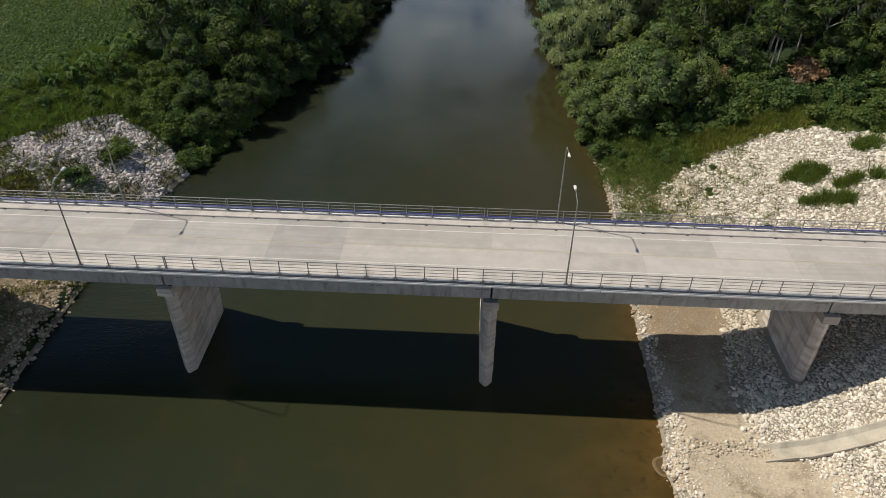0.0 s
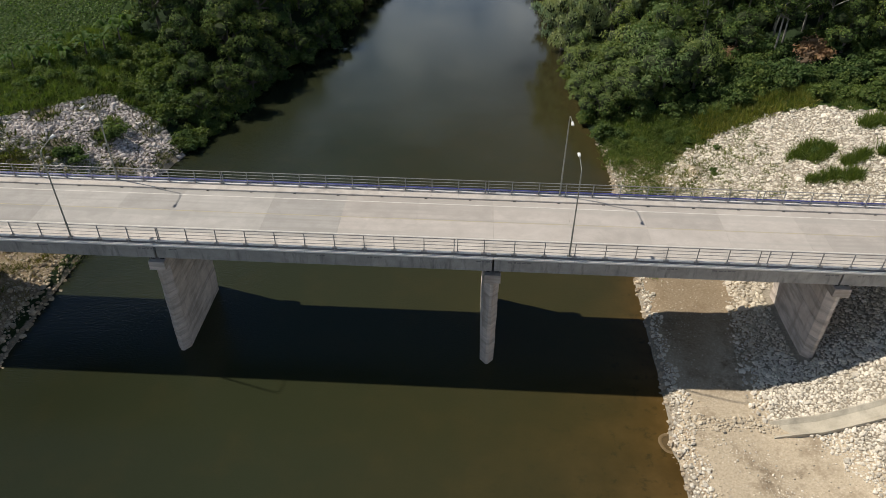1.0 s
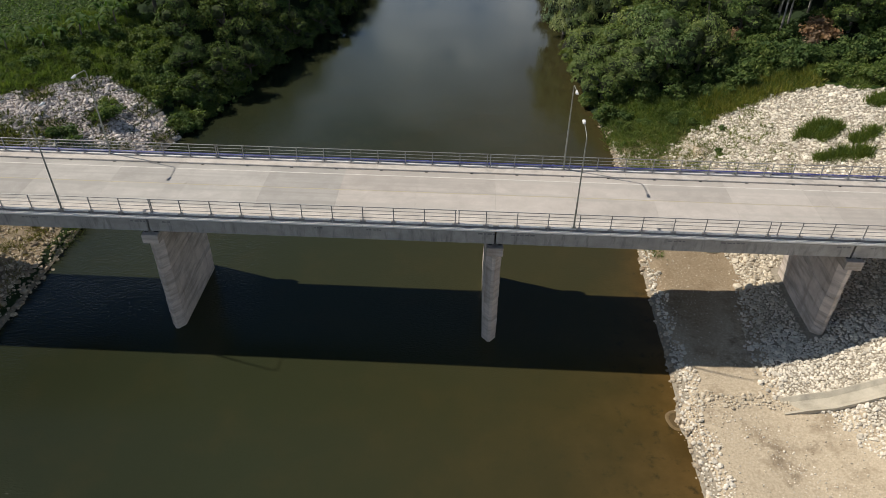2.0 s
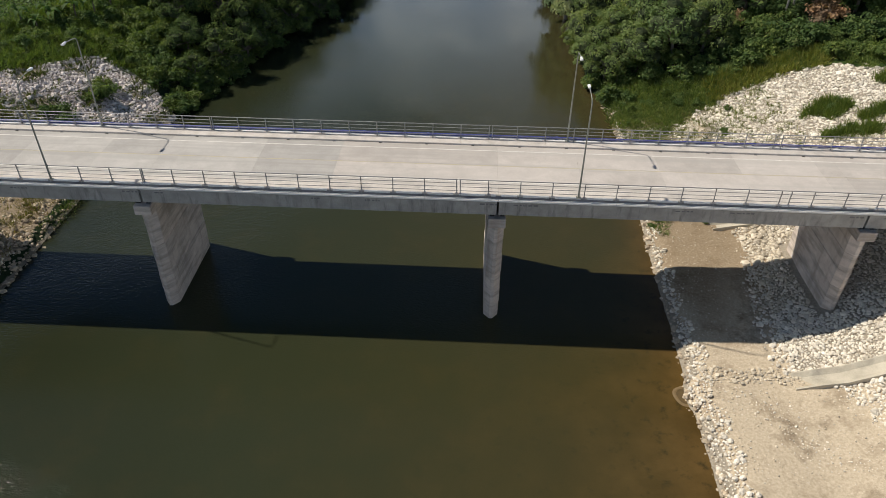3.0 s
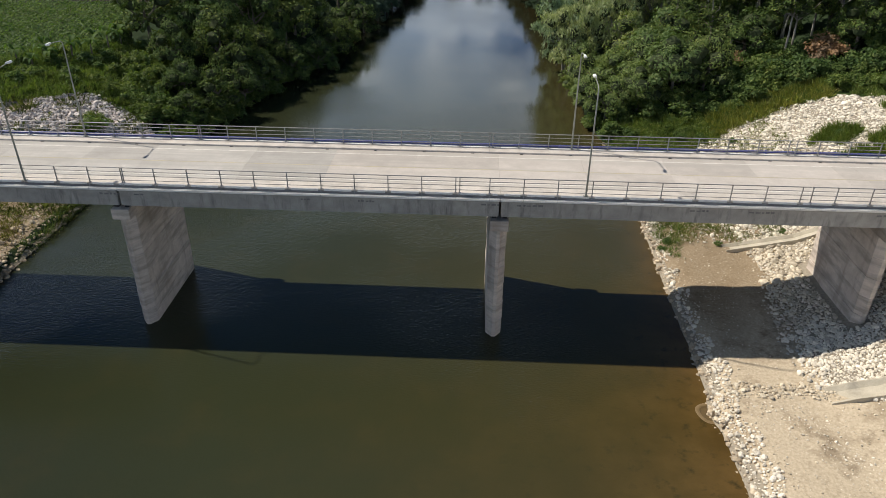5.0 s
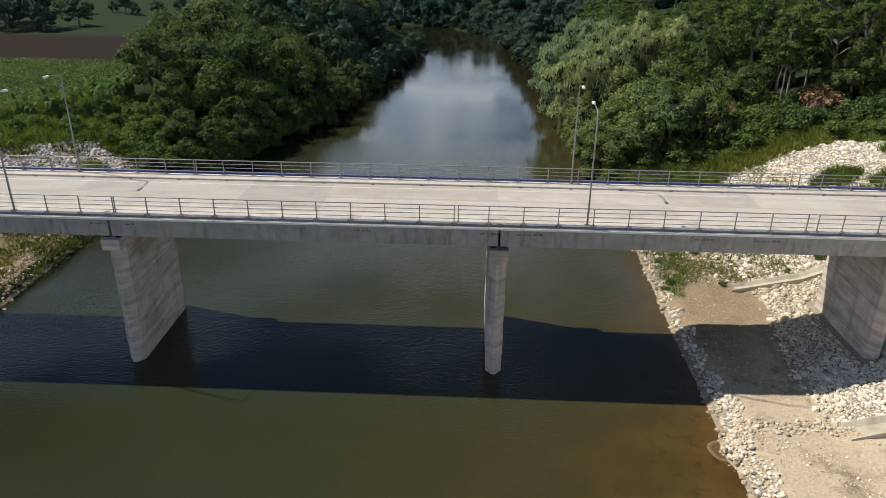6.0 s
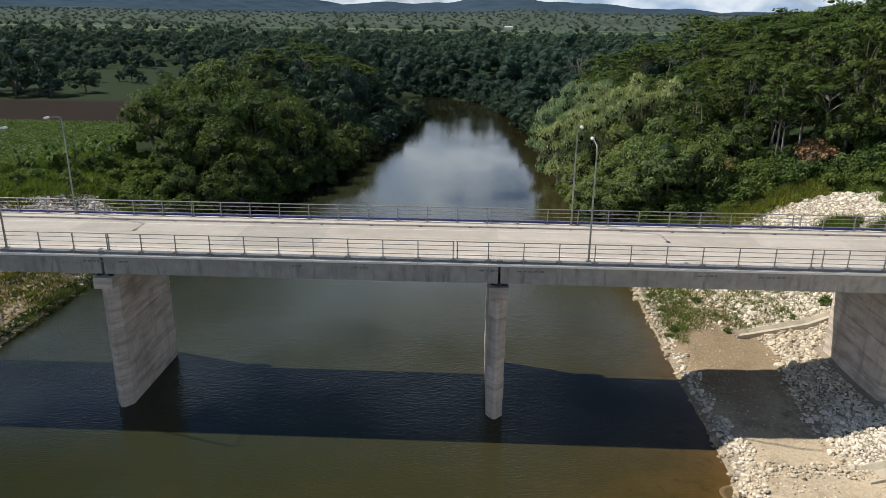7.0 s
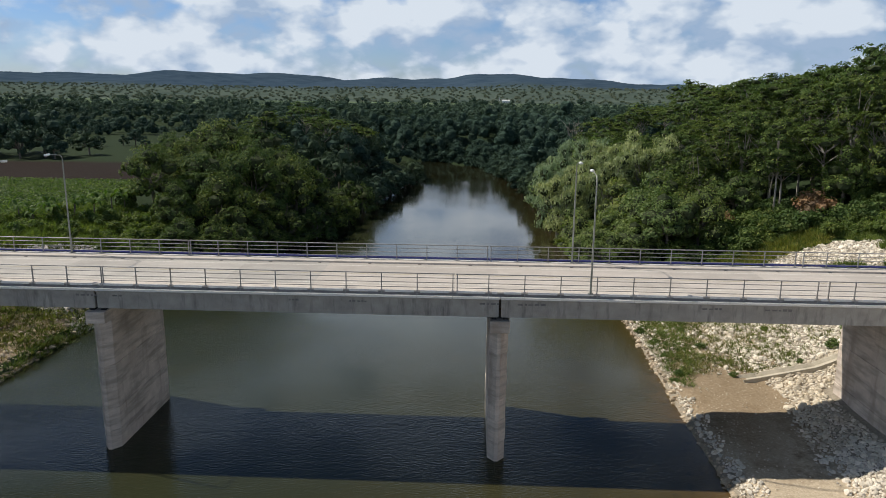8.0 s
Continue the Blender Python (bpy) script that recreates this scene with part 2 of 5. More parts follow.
L_WEED = leaf_material("bank_weed", (0.050, 0.088, 0.028), (0.095, 0.145, 0.045), (0.16, 0.195, 0.072), 0.6, 0.25)
L_DRY = leaf_material("dry_grass", (0.10, 0.098, 0.038), (0.19, 0.17, 0.075), (0.25, 0.22, 0.11), 0.7, 0.25)
L_OLIVE = leaf_material("olive_grass_blade", (0.075, 0.085, 0.028), (0.135, 0.14, 0.05), (0.2, 0.19, 0.08), 0.65, 0.3)
L_CROP = leaf_material("crop_leaf", (0.062, 0.105, 0.038), (0.118, 0.178, 0.060), (0.175, 0.22, 0.09))
L_BANANA = leaf_material("banana_leaf", (0.045, 0.09, 0.02), (0.07, 0.125, 0.028), (0.09, 0.14, 0.035), 0.65, 0.35)
# darker, bluer leaf: cloud shade and haze painted into the far trees
L_FAR = leaf_material("far_leaf_shade_haze", (0.050, 0.082, 0.066), (0.056, 0.091, 0.071), (0.066, 0.104, 0.079), 0.7, 0.1)
# pale bluish green with the distance haze mixed into it
L_FOOT = leaf_material("hazy_foothill_leaf", (0.098, 0.132, 0.122), (0.112, 0.148, 0.134), (0.130, 0.168, 0.146), 0.9, 0.08)
L_DEADLEAF = leaf_material("dead_leaf", (0.176, 0.108, 0.070), (0.304, 0.196, 0.132), (0.392, 0.270, 0.189), 0.7, 0.2)



def leafy_relief(m, scale, depth, low=(0.45, 0.5, 0.5), high=(1.5, 1.45, 1.35)):
    """Fine leaf-like relief and mottling for canopies seen from far off."""
    n, l = m.node_tree.nodes, m.node_tree.links
    p = n["Principled BSDF"]
    t = noise_node(n, l, scale, 6, 0.7, "World")
    bump(n, l, t.outputs["Fac"], p, 1.0, depth)
    old = p.inputs["Base Color"].links[0].from_socket
    l.new(mixc(n, l, 1.0, old, ramp(n, l, t.outputs["Fac"], [(0.35, low), (0.68, high)]), "MULTIPLY"), p.inputs["Base Color"])


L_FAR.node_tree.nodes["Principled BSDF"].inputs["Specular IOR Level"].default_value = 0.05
# weak mottling, flattened for the same shade and haze
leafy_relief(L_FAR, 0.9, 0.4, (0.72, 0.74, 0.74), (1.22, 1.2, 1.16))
leafy_relief(L_UMBRELLA, 1.6, 0.5)
leafy_relief(L_DENSE, 1.6, 0.5)


def ground_material():
    m, n, l, p = material("ground_cover")
    at = n.new("ShaderNodeVertexColor")
    at.layer_name = "zone"
    sp = n.new("ShaderNodeSeparateColor")
    l.new(at.outputs[0], sp.inputs[0])
    at2 = n.new("ShaderNodeVertexColor")
    at2.layer_name = "soil"
    sp2 = n.new("ShaderNodeSeparateColor")
    l.new(at2.outputs[0], sp2.inputs[0])
    edge = noise_node(n, l, 0.45, 7, 0.65, "World")
    fine = noise_node(n, l, 5.0, 8, 0.7, "World")
    wide = noise_node(n, l, 0.06, 6, 0.6, "World")

    def mask(out):
        a = n.new("ShaderNodeMath")
        a.operation = "ADD"
        l.new(out, a.inputs[0]), l.new(edge.outputs["Fac"], a.inputs[1])
        return ramp(n, l, a.outputs[0], [(0.86, (0, 0, 0)), (1.06, (1, 1, 1))])
    # also covers the open plain, where its darkness is painted cloud shade
    floor = ramp(n, l, fine.outputs["Fac"], [(0.3, (0.016, 0.027, 0.013)), (0.7, (0.038, 0.056, 0.027))])
    grass = ramp(n, l, fine.outputs["Fac"], [(0.3, (0.03, 0.046, 0.018)), (0.7, (0.06, 0.085, 0.03))])
    grass = mixc(n, l, 1.0, grass, ramp(n, l, wide.outputs["Fac"], [(0.35, (0.6, 0.75, 0.6)), (0.65, (1.3, 1.2, 1.0))]), "MULTIPLY")
    rubble = ramp(n, l, fine.outputs["Fac"], [(0.3, (0.20, 0.17, 0.13)), (0.7, (0.38, 0.335, 0.265))])
    dirt = ramp(n, l, fine.outputs["Fac"], [(0.3, (0.37, 0.30, 0.212)), (0.7, (0.61, 0.515, 0.385))])
    dirt = mixc(n, l, ramp(n, l, edge.outputs["Fac"], [(0.5, (0, 0, 0)), (0.75, (0.9, 0.9, 0.9))]), dirt, (0.23, 0.172, 0.112))
    dark_dirt = noise_node(n, l, 0.26, 9, 0.68, "World")
    dirt = mixc(n, l, ramp(n, l, dark_dirt.outputs["Fac"], [(0.56, (0, 0, 0)), (0.69, (0.85, 0.85, 0.85))]), dirt, (0.13, 0.092, 0.058))
    # browner dirt where the soil layer's third channel is set
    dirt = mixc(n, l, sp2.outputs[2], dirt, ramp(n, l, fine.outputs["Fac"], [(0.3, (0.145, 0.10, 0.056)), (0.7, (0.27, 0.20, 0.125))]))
    grit = noise_node(n, l, 4.2, 5, 0.6, "World")
    dirt = mixc(n, l, ramp(n, l, grit.outputs["Fac"], [(0.62, (0, 0, 0)), (0.70, (0.7, 0.7, 0.7))]), dirt, (0.60, 0.53, 0.42))
    c = mixc(n, l, mask(sp.outputs[1]), floor, grass)
    # far fields: sun and haze are put into their lighter green
    plots = noise_node(n, l, 0.004, 5, 0.6, "World")
    c = mixc(n, l, sp2.outputs[1], c, ramp(n, l, plots.outputs["Fac"], [(0.42, (0.03, 0.05, 0.03)), (0.5, (0.09, 0.13, 0.07)), (0.62, (0.15, 0.19, 0.11))]))
    # bare brown soil, lowered further in tone for cloud shade
    c = mixc(n, l, sp2.outputs[0], c, ramp(n, l, fine.outputs["Fac"], [(0.3, (0.018, 0.013, 0.011)), (0.7, (0.032, 0.024, 0.02))]))
    c = mixc(n, l, mask(sp.outputs[0]), c, rubble)
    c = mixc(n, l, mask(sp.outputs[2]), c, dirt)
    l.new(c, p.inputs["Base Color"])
    p.inputs["Roughness"].default_value = 0.95
    p.inputs["Specular IOR Level"].default_value = 0.05
    bump(n, l, fine.outputs["Fac"], p, 0.6, 0.08)
    return m


def water_material():
    m, n, l, p = material("turbid_river_water")
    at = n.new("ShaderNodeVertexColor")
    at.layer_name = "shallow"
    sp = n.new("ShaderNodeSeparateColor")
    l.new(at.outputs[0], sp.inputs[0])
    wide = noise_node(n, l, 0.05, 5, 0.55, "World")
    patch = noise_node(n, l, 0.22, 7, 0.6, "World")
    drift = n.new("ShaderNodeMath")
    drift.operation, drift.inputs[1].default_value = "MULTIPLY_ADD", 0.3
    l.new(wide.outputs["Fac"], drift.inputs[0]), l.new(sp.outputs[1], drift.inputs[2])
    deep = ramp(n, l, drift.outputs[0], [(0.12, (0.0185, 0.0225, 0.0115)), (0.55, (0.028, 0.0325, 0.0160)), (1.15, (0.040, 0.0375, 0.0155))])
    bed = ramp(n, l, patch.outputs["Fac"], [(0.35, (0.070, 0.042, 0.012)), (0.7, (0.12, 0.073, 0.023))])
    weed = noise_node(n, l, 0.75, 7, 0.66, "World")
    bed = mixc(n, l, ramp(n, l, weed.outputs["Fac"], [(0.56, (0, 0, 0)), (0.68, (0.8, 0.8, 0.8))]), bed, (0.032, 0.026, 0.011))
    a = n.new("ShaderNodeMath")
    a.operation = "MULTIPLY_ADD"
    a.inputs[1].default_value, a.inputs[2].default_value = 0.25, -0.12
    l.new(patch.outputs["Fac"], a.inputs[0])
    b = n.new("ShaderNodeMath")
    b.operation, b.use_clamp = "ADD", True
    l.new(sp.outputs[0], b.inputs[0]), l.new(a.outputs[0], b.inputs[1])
    # alpha darkens the water upstream, cloud shade put into its colour
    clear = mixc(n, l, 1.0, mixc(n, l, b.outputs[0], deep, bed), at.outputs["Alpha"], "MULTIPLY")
    l.new(clear, p.inputs["Base Color"])
    p.inputs["Roughness"].default_value = 0.09
    p.inputs["IOR"].default_value = 1.33
    g = n.new("ShaderNodeNewGeometry")
    mp = n.new("ShaderNodeMapping")
    mp.inputs["Scale"].default_value = (1.0, 2.2, 1.0)
    l.new(g.outputs["Position"], mp.inputs[0])
    w = n.new("ShaderNodeTexNoise")
    w.inputs["Scale"].default_value, w.inputs["Detail"].default_value = 2.8, 5.0
    l.new(mp.outputs[0], w.inputs["Vector"])
    gust = noise_node(n, l, 0.035, 3, 0.5, "World")
    hgt = n.new("ShaderNodeMath")
    hgt.operation = "MULTIPLY"
    l.new(w.outputs["Fac"], hgt.inputs[0]), l.new(ramp(n, l, gust.outputs["Fac"], [(0.38, (0.2, 0.2, 0.2)), (0.62, (1, 1, 1))]), hgt.inputs[1])
    l.new(ramp(n, l, gust.outputs["Fac"], [(0.35, (0.03, 0.03, 0.03)), (0.65, (0.11, 0.11, 0.11))]), p.inputs["Roughness"])
    swell = n.new("ShaderNodeMath")
    swell.operation = "MULTIPLY"
    l.new(hgt.outputs[0], swell.inputs[0]), l.new(sp.outputs[2], swell.inputs[1])
    bump(n, l, swell.outputs[0], p, 0.9, 0.042)
    return m


# ---- mesh helpers ----
def part(name, bm, mat, parent=None, label=""):
    me = bpy.data.meshes.new(name)
    bm.to_mesh(me)
    bm.free()
    me.materials.append(mat)
    ob = new(name, me)
    if parent:
        ob.parent = parent
    if label:
        ob["label"] = label
    return ob


def mesh_np(name, verts, faces, mat, smooth=False):
    """A mesh from arrays: verts (N, 3), faces (M, k)."""
    verts, faces = np.asarray(verts, np.float32), np.asarray(faces, np.int32)
    me = bpy.data.meshes.new(name)
    k = faces.shape[1]
    me.vertices.add(len(verts)), me.loops.add(faces.size), me.polygons.add(len(faces))
    me.vertices.foreach_set("co", verts.ravel())
    me.loops.foreach_set("vertex_index", faces.ravel())
    me.polygons.foreach_set("loop_start", np.arange(0, faces.size, k, dtype=np.int32))
    me.polygons.foreach_set("use_smooth", np.full(len(faces), smooth))
    me.update(calc_edges=True)
    me.materials.append(mat)
    return me


def child(name, me, parent, m=None, label=""):
    ob = new(name, me)
    ob.parent = parent
    if m is not None:
        ob.matrix_basis = m
    if label:
        ob["label"] = label
    return ob


def add_box(bm, x0, x1, y0, y1, z0, z1, bevel=0.0):
    r = bmesh.ops.create_cube(bm, size=1, matrix=Matrix.Translation(((x0 + x1) / 2, (y0 + y1) / 2, (z0 + z1) / 2)) @ Matrix.Diagonal((x1 - x0, y1 - y0, z1 - z0, 1)))
    if bevel:
        edges = list({e for v in r["verts"] for e in v.link_edges})
        bmesh.ops.bevel(bm, geom=edges, offset=bevel, segments=1, affect="EDGES")
    return bm


def box(x0, x1, y0, y1, z0, z1, bevel=0.0):
    return add_box(bmesh.new(), x0, x1, y0, y1, z0, z1, bevel)


def extrude_x(bm, outline, x0, x1):
    """A prism along x from an outline of (y, z)."""
    a = [bm.verts.new((x0, y, z)) for y, z in outline]
    b = [bm.verts.new((x1, y, z)) for y, z in outline]
    k = len(outline)
    for i in range(k):
        bm.faces.new((a[i], a[(i + 1) % k], b[(i + 1) % k], b[i]))
    bm.faces.new(a[::-1]), bm.faces.new(b)
    bmesh.ops.recalc_face_normals(bm, faces=bm.faces)
    return bm


def prism_z(bm, outline, z0, z1):
    a = [bm.verts.new((x, y, z0)) for x, y in outline]
    b = [bm.verts.new((x, y, z1)) for x, y in outline]
    k = len(outline)
    for i in range(k):
        bm.faces.new((a[i], a[(i + 1) % k], b[(i + 1) % k], b[i]))
    bm.faces.new(a[::-1]), bm.faces.new(b)
    bmesh.ops.recalc_face_normals(bm, faces=bm.faces)
    return bm


def tube(points, radii, sides=7):
    """Vertices and quads of a tapered tube along points."""
    pts = [Vector(p) for p in points]
    vs, fs = [], []
    for i, p in enumerate(pts):
        d = (pts[min(i + 1, len(pts) - 1)] - pts[max(i - 1, 0)]).normalized()
        u = d.orthogonal().normalized() if abs(d.z) > 0.99 else d.cross(Vector((0, 0, 1))).normalized()
        w = d.cross(u)
        for s in range(sides):
            a = 2 * math.pi * s / sides
            vs.append(p + (u * math.cos(a) + w * math.sin(a)) * radii[i])
    for i in range(len(pts) - 1):
        for s in range(sides):
            fs.append((i * sides + s, i * sides + (s + 1) % sides, (i + 1) * sides + (s + 1) % sides, (i + 1) * sides + s))
    return vs, fs


def tubes_mesh(name, runs, mat, sides=6):
    vs, fs = [], []
    for pts, radii in runs:
        v, f = tube(pts, radii, sides)
        fs += [tuple(i + len(vs) for i in q) for q in f]
        vs += v
    return mesh_np(name, np.array([tuple(v) for v in vs]), np.array(fs), mat, True)


def empty(name, label, category, m=None, group="", kind=""):
    ob = new(name)
    ob.empty_display_size = 0.3
    if m is not None:
        ob.matrix_basis = m
    return tagged(ob, label, category, group, kind)


# ---- terrain: one sheet to the horizon ----
LEFT = ([-5000, 76, 85, 95, 110, 130, 170, 205, 240, 265, 285, 310, 400, 5000], [-44.5, -44.5, -41.5, -39.5, -36.5, -31.0, -25, -20, -18, -24, -52, -110, -300, -6000])
RIGHT = ([-5000, 38.6, 39.8, 41, 42.2, 43.4, 92, 105, 130, 150, 180, 208, 240, 265, 285, 300, 330, 400, 5000], [18.8, 18.7, 18.3, 18.1, 18.3, 18.8, 19.5, 17.5, 18, 18.5, 16, 14.5, 11, 7, -6, -32, -80, -200, -5500])
R_NEAR = ([0, 0.6, 1.6, 3, 8.5, 13.5, 20, 28, 38, 60, 9000], [-0.3, 0.35, 0.85, 1.0, 1.15, 2.35, 5.6, 9.5, 11.5, 12.2, 11])
R_FAR = ([0, 2, 6, 20, 30, 45, 80, 200, 9000], [-0.3, 1.3, 3, 7, 10.5, 15.5, 19, 17, 11])
L_NEAR = ([0, 1.0, 10, 18, 30, 200, 9000], [-0.1, 0.88, 3.0, 6.2, 8.6, 9, 9])
L_ALL = ([0, 1, 15, 20, 30, 200, 9000], [-0.3, 0.7, 6.8, 8.2, 9, 9, 9])


def wobble(x, y):
    return np.sin(x * 0.9 + 1.3 * np.sin(y * 0.37)) * np.cos(y * 0.8 + x * 0.21) + 0.5 * np.sin(x * 2.3 - y * 1.7)


def smooth(a, b, v):
    t = np.clip((v - a) / (b - a), 0, 1)
    return t * t * (3 - 2 * t)


def height(x, y):
    x, y = np.asarray(x, float), np.asarray(y, float)
    dl, dr = np.interp(y, *LEFT) - x, x - np.interp(y, *RIGHT)
    far = smooth(88, 108, y)
    right = np.interp(dr, *R_NEAR) * (1 - far) + np.interp(dr, *R_FAR) * far
    plain = smooth(190, 320, y)
    right = right * (1 - plain) + np.minimum(right, 9) * plain
    upper = smooth(66, 82, y)
    left = np.interp(dl, *L_NEAR) * (1 - upper) + np.interp(dl, *L_ALL) * upper
    inside = np.minimum(np.maximum(-dl, 0), np.maximum(-dr, 0))
    bed = -0.3 - 2.2 * (1 - np.exp(-inside / 6.0))
    z = np.where(dr > 0, right, np.where(dl > 0, left, bed))
    # causeways that carry the road beyond both ends of the bridge
    away = np.maximum(np.maximum(-87.7 - x, x - 62.4), -20)
    causeway = 13.15 - np.maximum(np.abs(y - 54.75) - 6.0, 0) / 1.6 - np.maximum(-away, 0) / 0.85
    z = np.maximum(z, np.where((dl > 0) | (dr > 0), causeway, -9))
    return z + 0.07 * wobble(x, y) * ((dl > 0) | (dr > 0))


def graded(lo, hi, step, reach, growth=1.13):
    core = list(np.arange(lo, hi + step / 2, step))
    a, s = [], step
    v = lo
    while v > -reach:
        s *= growth
        v -= s
        a.append(v)
    b, s, v = [], step, hi
    while v < reach:
        s *= growth
        v += s
        b.append(v)
    return np.array(a[::-1] + core + b)


def zone_masks(x, y, z):
    dl, dr = np.interp(y, *LEFT) - x, x - np.interp(y, *RIGHT)
    edge_r = np.interp(x, [19, 24, 28, 31, 34, 40, 44, 49, 56, 70], [88, 89, 88.5, 91, 93, 93.4, 93.2, 90.2, 86, 81])
    rock_r = (dr > 1.5) & (y < edge_r) & (y > -60) & (dr < 60)
    rock_r |= (dr > -0.5) & (dr < 2.6) & (y < 96)
    edge_l = np.interp(x, [-75, -63, -60, -56, -53, -46, -41, -38], [74, 81.5, 85.5, 91, 95, 93.5, 88.5, 80])
    rock_l = (dl > -0.5) & (y < edge_l) & (x > -66) & (y > -60)
    dirt = (dr >= 0.9) & (x <= 1.4 + np.interp(y, [-80, 20, 36, 40.5, 42, 45.7, 49.3, 56, 60, 66, 70], [40, 36, 33, 31, 27.4, 26.2, 26.7, 28, 28.9, 29, 28])) & (y < 67) & (y > -80)
    grass_l = (dl > 12) & (y > 84) & ~rock_l & (dl < 400)
    grass_r = (dr > 2) & (y > 66) & (y < 102) & ~rock_r
    beyond = (y > 700)
    # plain beyond 181 drops to the dark floor colour, for cloud shade
    grass_l &= ~((y > 143) & (y < 181)) & ~((y > 181) & (y < 700)) & ~((x > -60) & (y > 112))
    soil = (dl > 20) & (y > 144) & (y < 180) & (dl < 300)
    rock_l &= (y > 76) | (dl < 0.8)
    dirt |= (dl > 1.0) & (dl < 20) & (y < 77) & (y > -60)
    dirt |= (dr > 1.5) & (dr < 12) & (y >= 67) & (y < 91)
    return rock_r | rock_l, grass_l | grass_r | beyond, dirt, soil


gx, gy = graded(-78.5, 73.5, 1.0, 4600), graded(24, 132, 1.0, 4600)
GX, GY = np.meshgrid(gx, gy, indexing="ij")
GZ = height(GX, GY)
nx, ny = GX.shape
idx = np.arange(nx * ny).reshape(nx, ny)
quads = np.stack([idx[:-1, :-1], idx[1:, :-1], idx[1:, 1:], idx[:-1, 1:]], -1).reshape(-1, 4)
ground_mesh = mesh_np("ground", np.stack([GX, GY, GZ], -1).reshape(-1, 3), quads, ground_material(), True)
mr, mg, md, ms = zone_masks(GX, GY, GZ)
zc = np.stack([mr, mg, md, np.ones_like(mr)], -1).reshape(-1, 4).astype(np.float32)
ground_mesh.color_attributes.new("zone", "FLOAT_COLOR", "POINT").data.foreach_set("color", zc.ravel())
fields = smooth(800, 1000, GY)
# browner dirt under and behind the bridge, and on the left bank
dark_dirt = 0.75 * smooth(46, 58, GY + 2.5 * np.sin(GX * 0.9)) * (1 - smooth(68, 76, GY)) * (GX > 0) + 0.55 * (GX < -40)
sc = np.stack([ms.astype(float), fields, dark_dirt, fields * 0 + 1], -1).reshape(-1, 4).astype(np.float32)
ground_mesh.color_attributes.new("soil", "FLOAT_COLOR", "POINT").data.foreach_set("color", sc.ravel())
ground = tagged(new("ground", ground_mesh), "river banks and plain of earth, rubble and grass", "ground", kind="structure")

# the river sheet, wider than the channel so that the banks cut its edge
wy = graded(20, 130, 2.0, 3800, 1.15)
wx = np.concatenate([np.linspace(0, 0.6, 20), np.linspace(0.63, 1.0, 24)])
WY, WS = np.meshgrid(wy, wx, indexing="ij")
wl_, wr_ = np.interp(WY, *LEFT) - 1.5, np.interp(WY, *RIGHT) + 1.5
WX = wl_ + (wr_ - wl_) * WS
idx = np.arange(WX.size).reshape(WX.shape)
quads = np.stack([idx[:-1, :-1], idx[:-1, 1:], idx[1:, 1:], idx[1:, :-1]], -1).reshape(-1, 4)
water_mesh = mesh_np("water", np.stack([WX, WY, np.zeros_like(WX)], -1).reshape(-1, 3), quads, water_material(), True)
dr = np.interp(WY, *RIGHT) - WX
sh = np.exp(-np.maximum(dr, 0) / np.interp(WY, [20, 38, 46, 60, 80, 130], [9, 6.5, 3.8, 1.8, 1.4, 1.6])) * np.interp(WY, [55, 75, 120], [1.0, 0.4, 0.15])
# alpha carries the painted cloud shade, growing upstream
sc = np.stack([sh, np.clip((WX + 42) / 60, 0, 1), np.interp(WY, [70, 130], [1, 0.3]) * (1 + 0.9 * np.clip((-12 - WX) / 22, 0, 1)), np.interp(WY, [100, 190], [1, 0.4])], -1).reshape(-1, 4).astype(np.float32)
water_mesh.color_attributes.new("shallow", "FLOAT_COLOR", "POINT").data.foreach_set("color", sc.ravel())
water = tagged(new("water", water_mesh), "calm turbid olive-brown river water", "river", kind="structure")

# ---- the bridge ----
JOINTS = [-88.15, -57.95, -27.75, 2.45, 32.65, 62.85]
MID, ROAD_Z = 54.75, 13.40
NEAR_POST, FAR_POST, BAY = 1.59, 1.69, 2.625


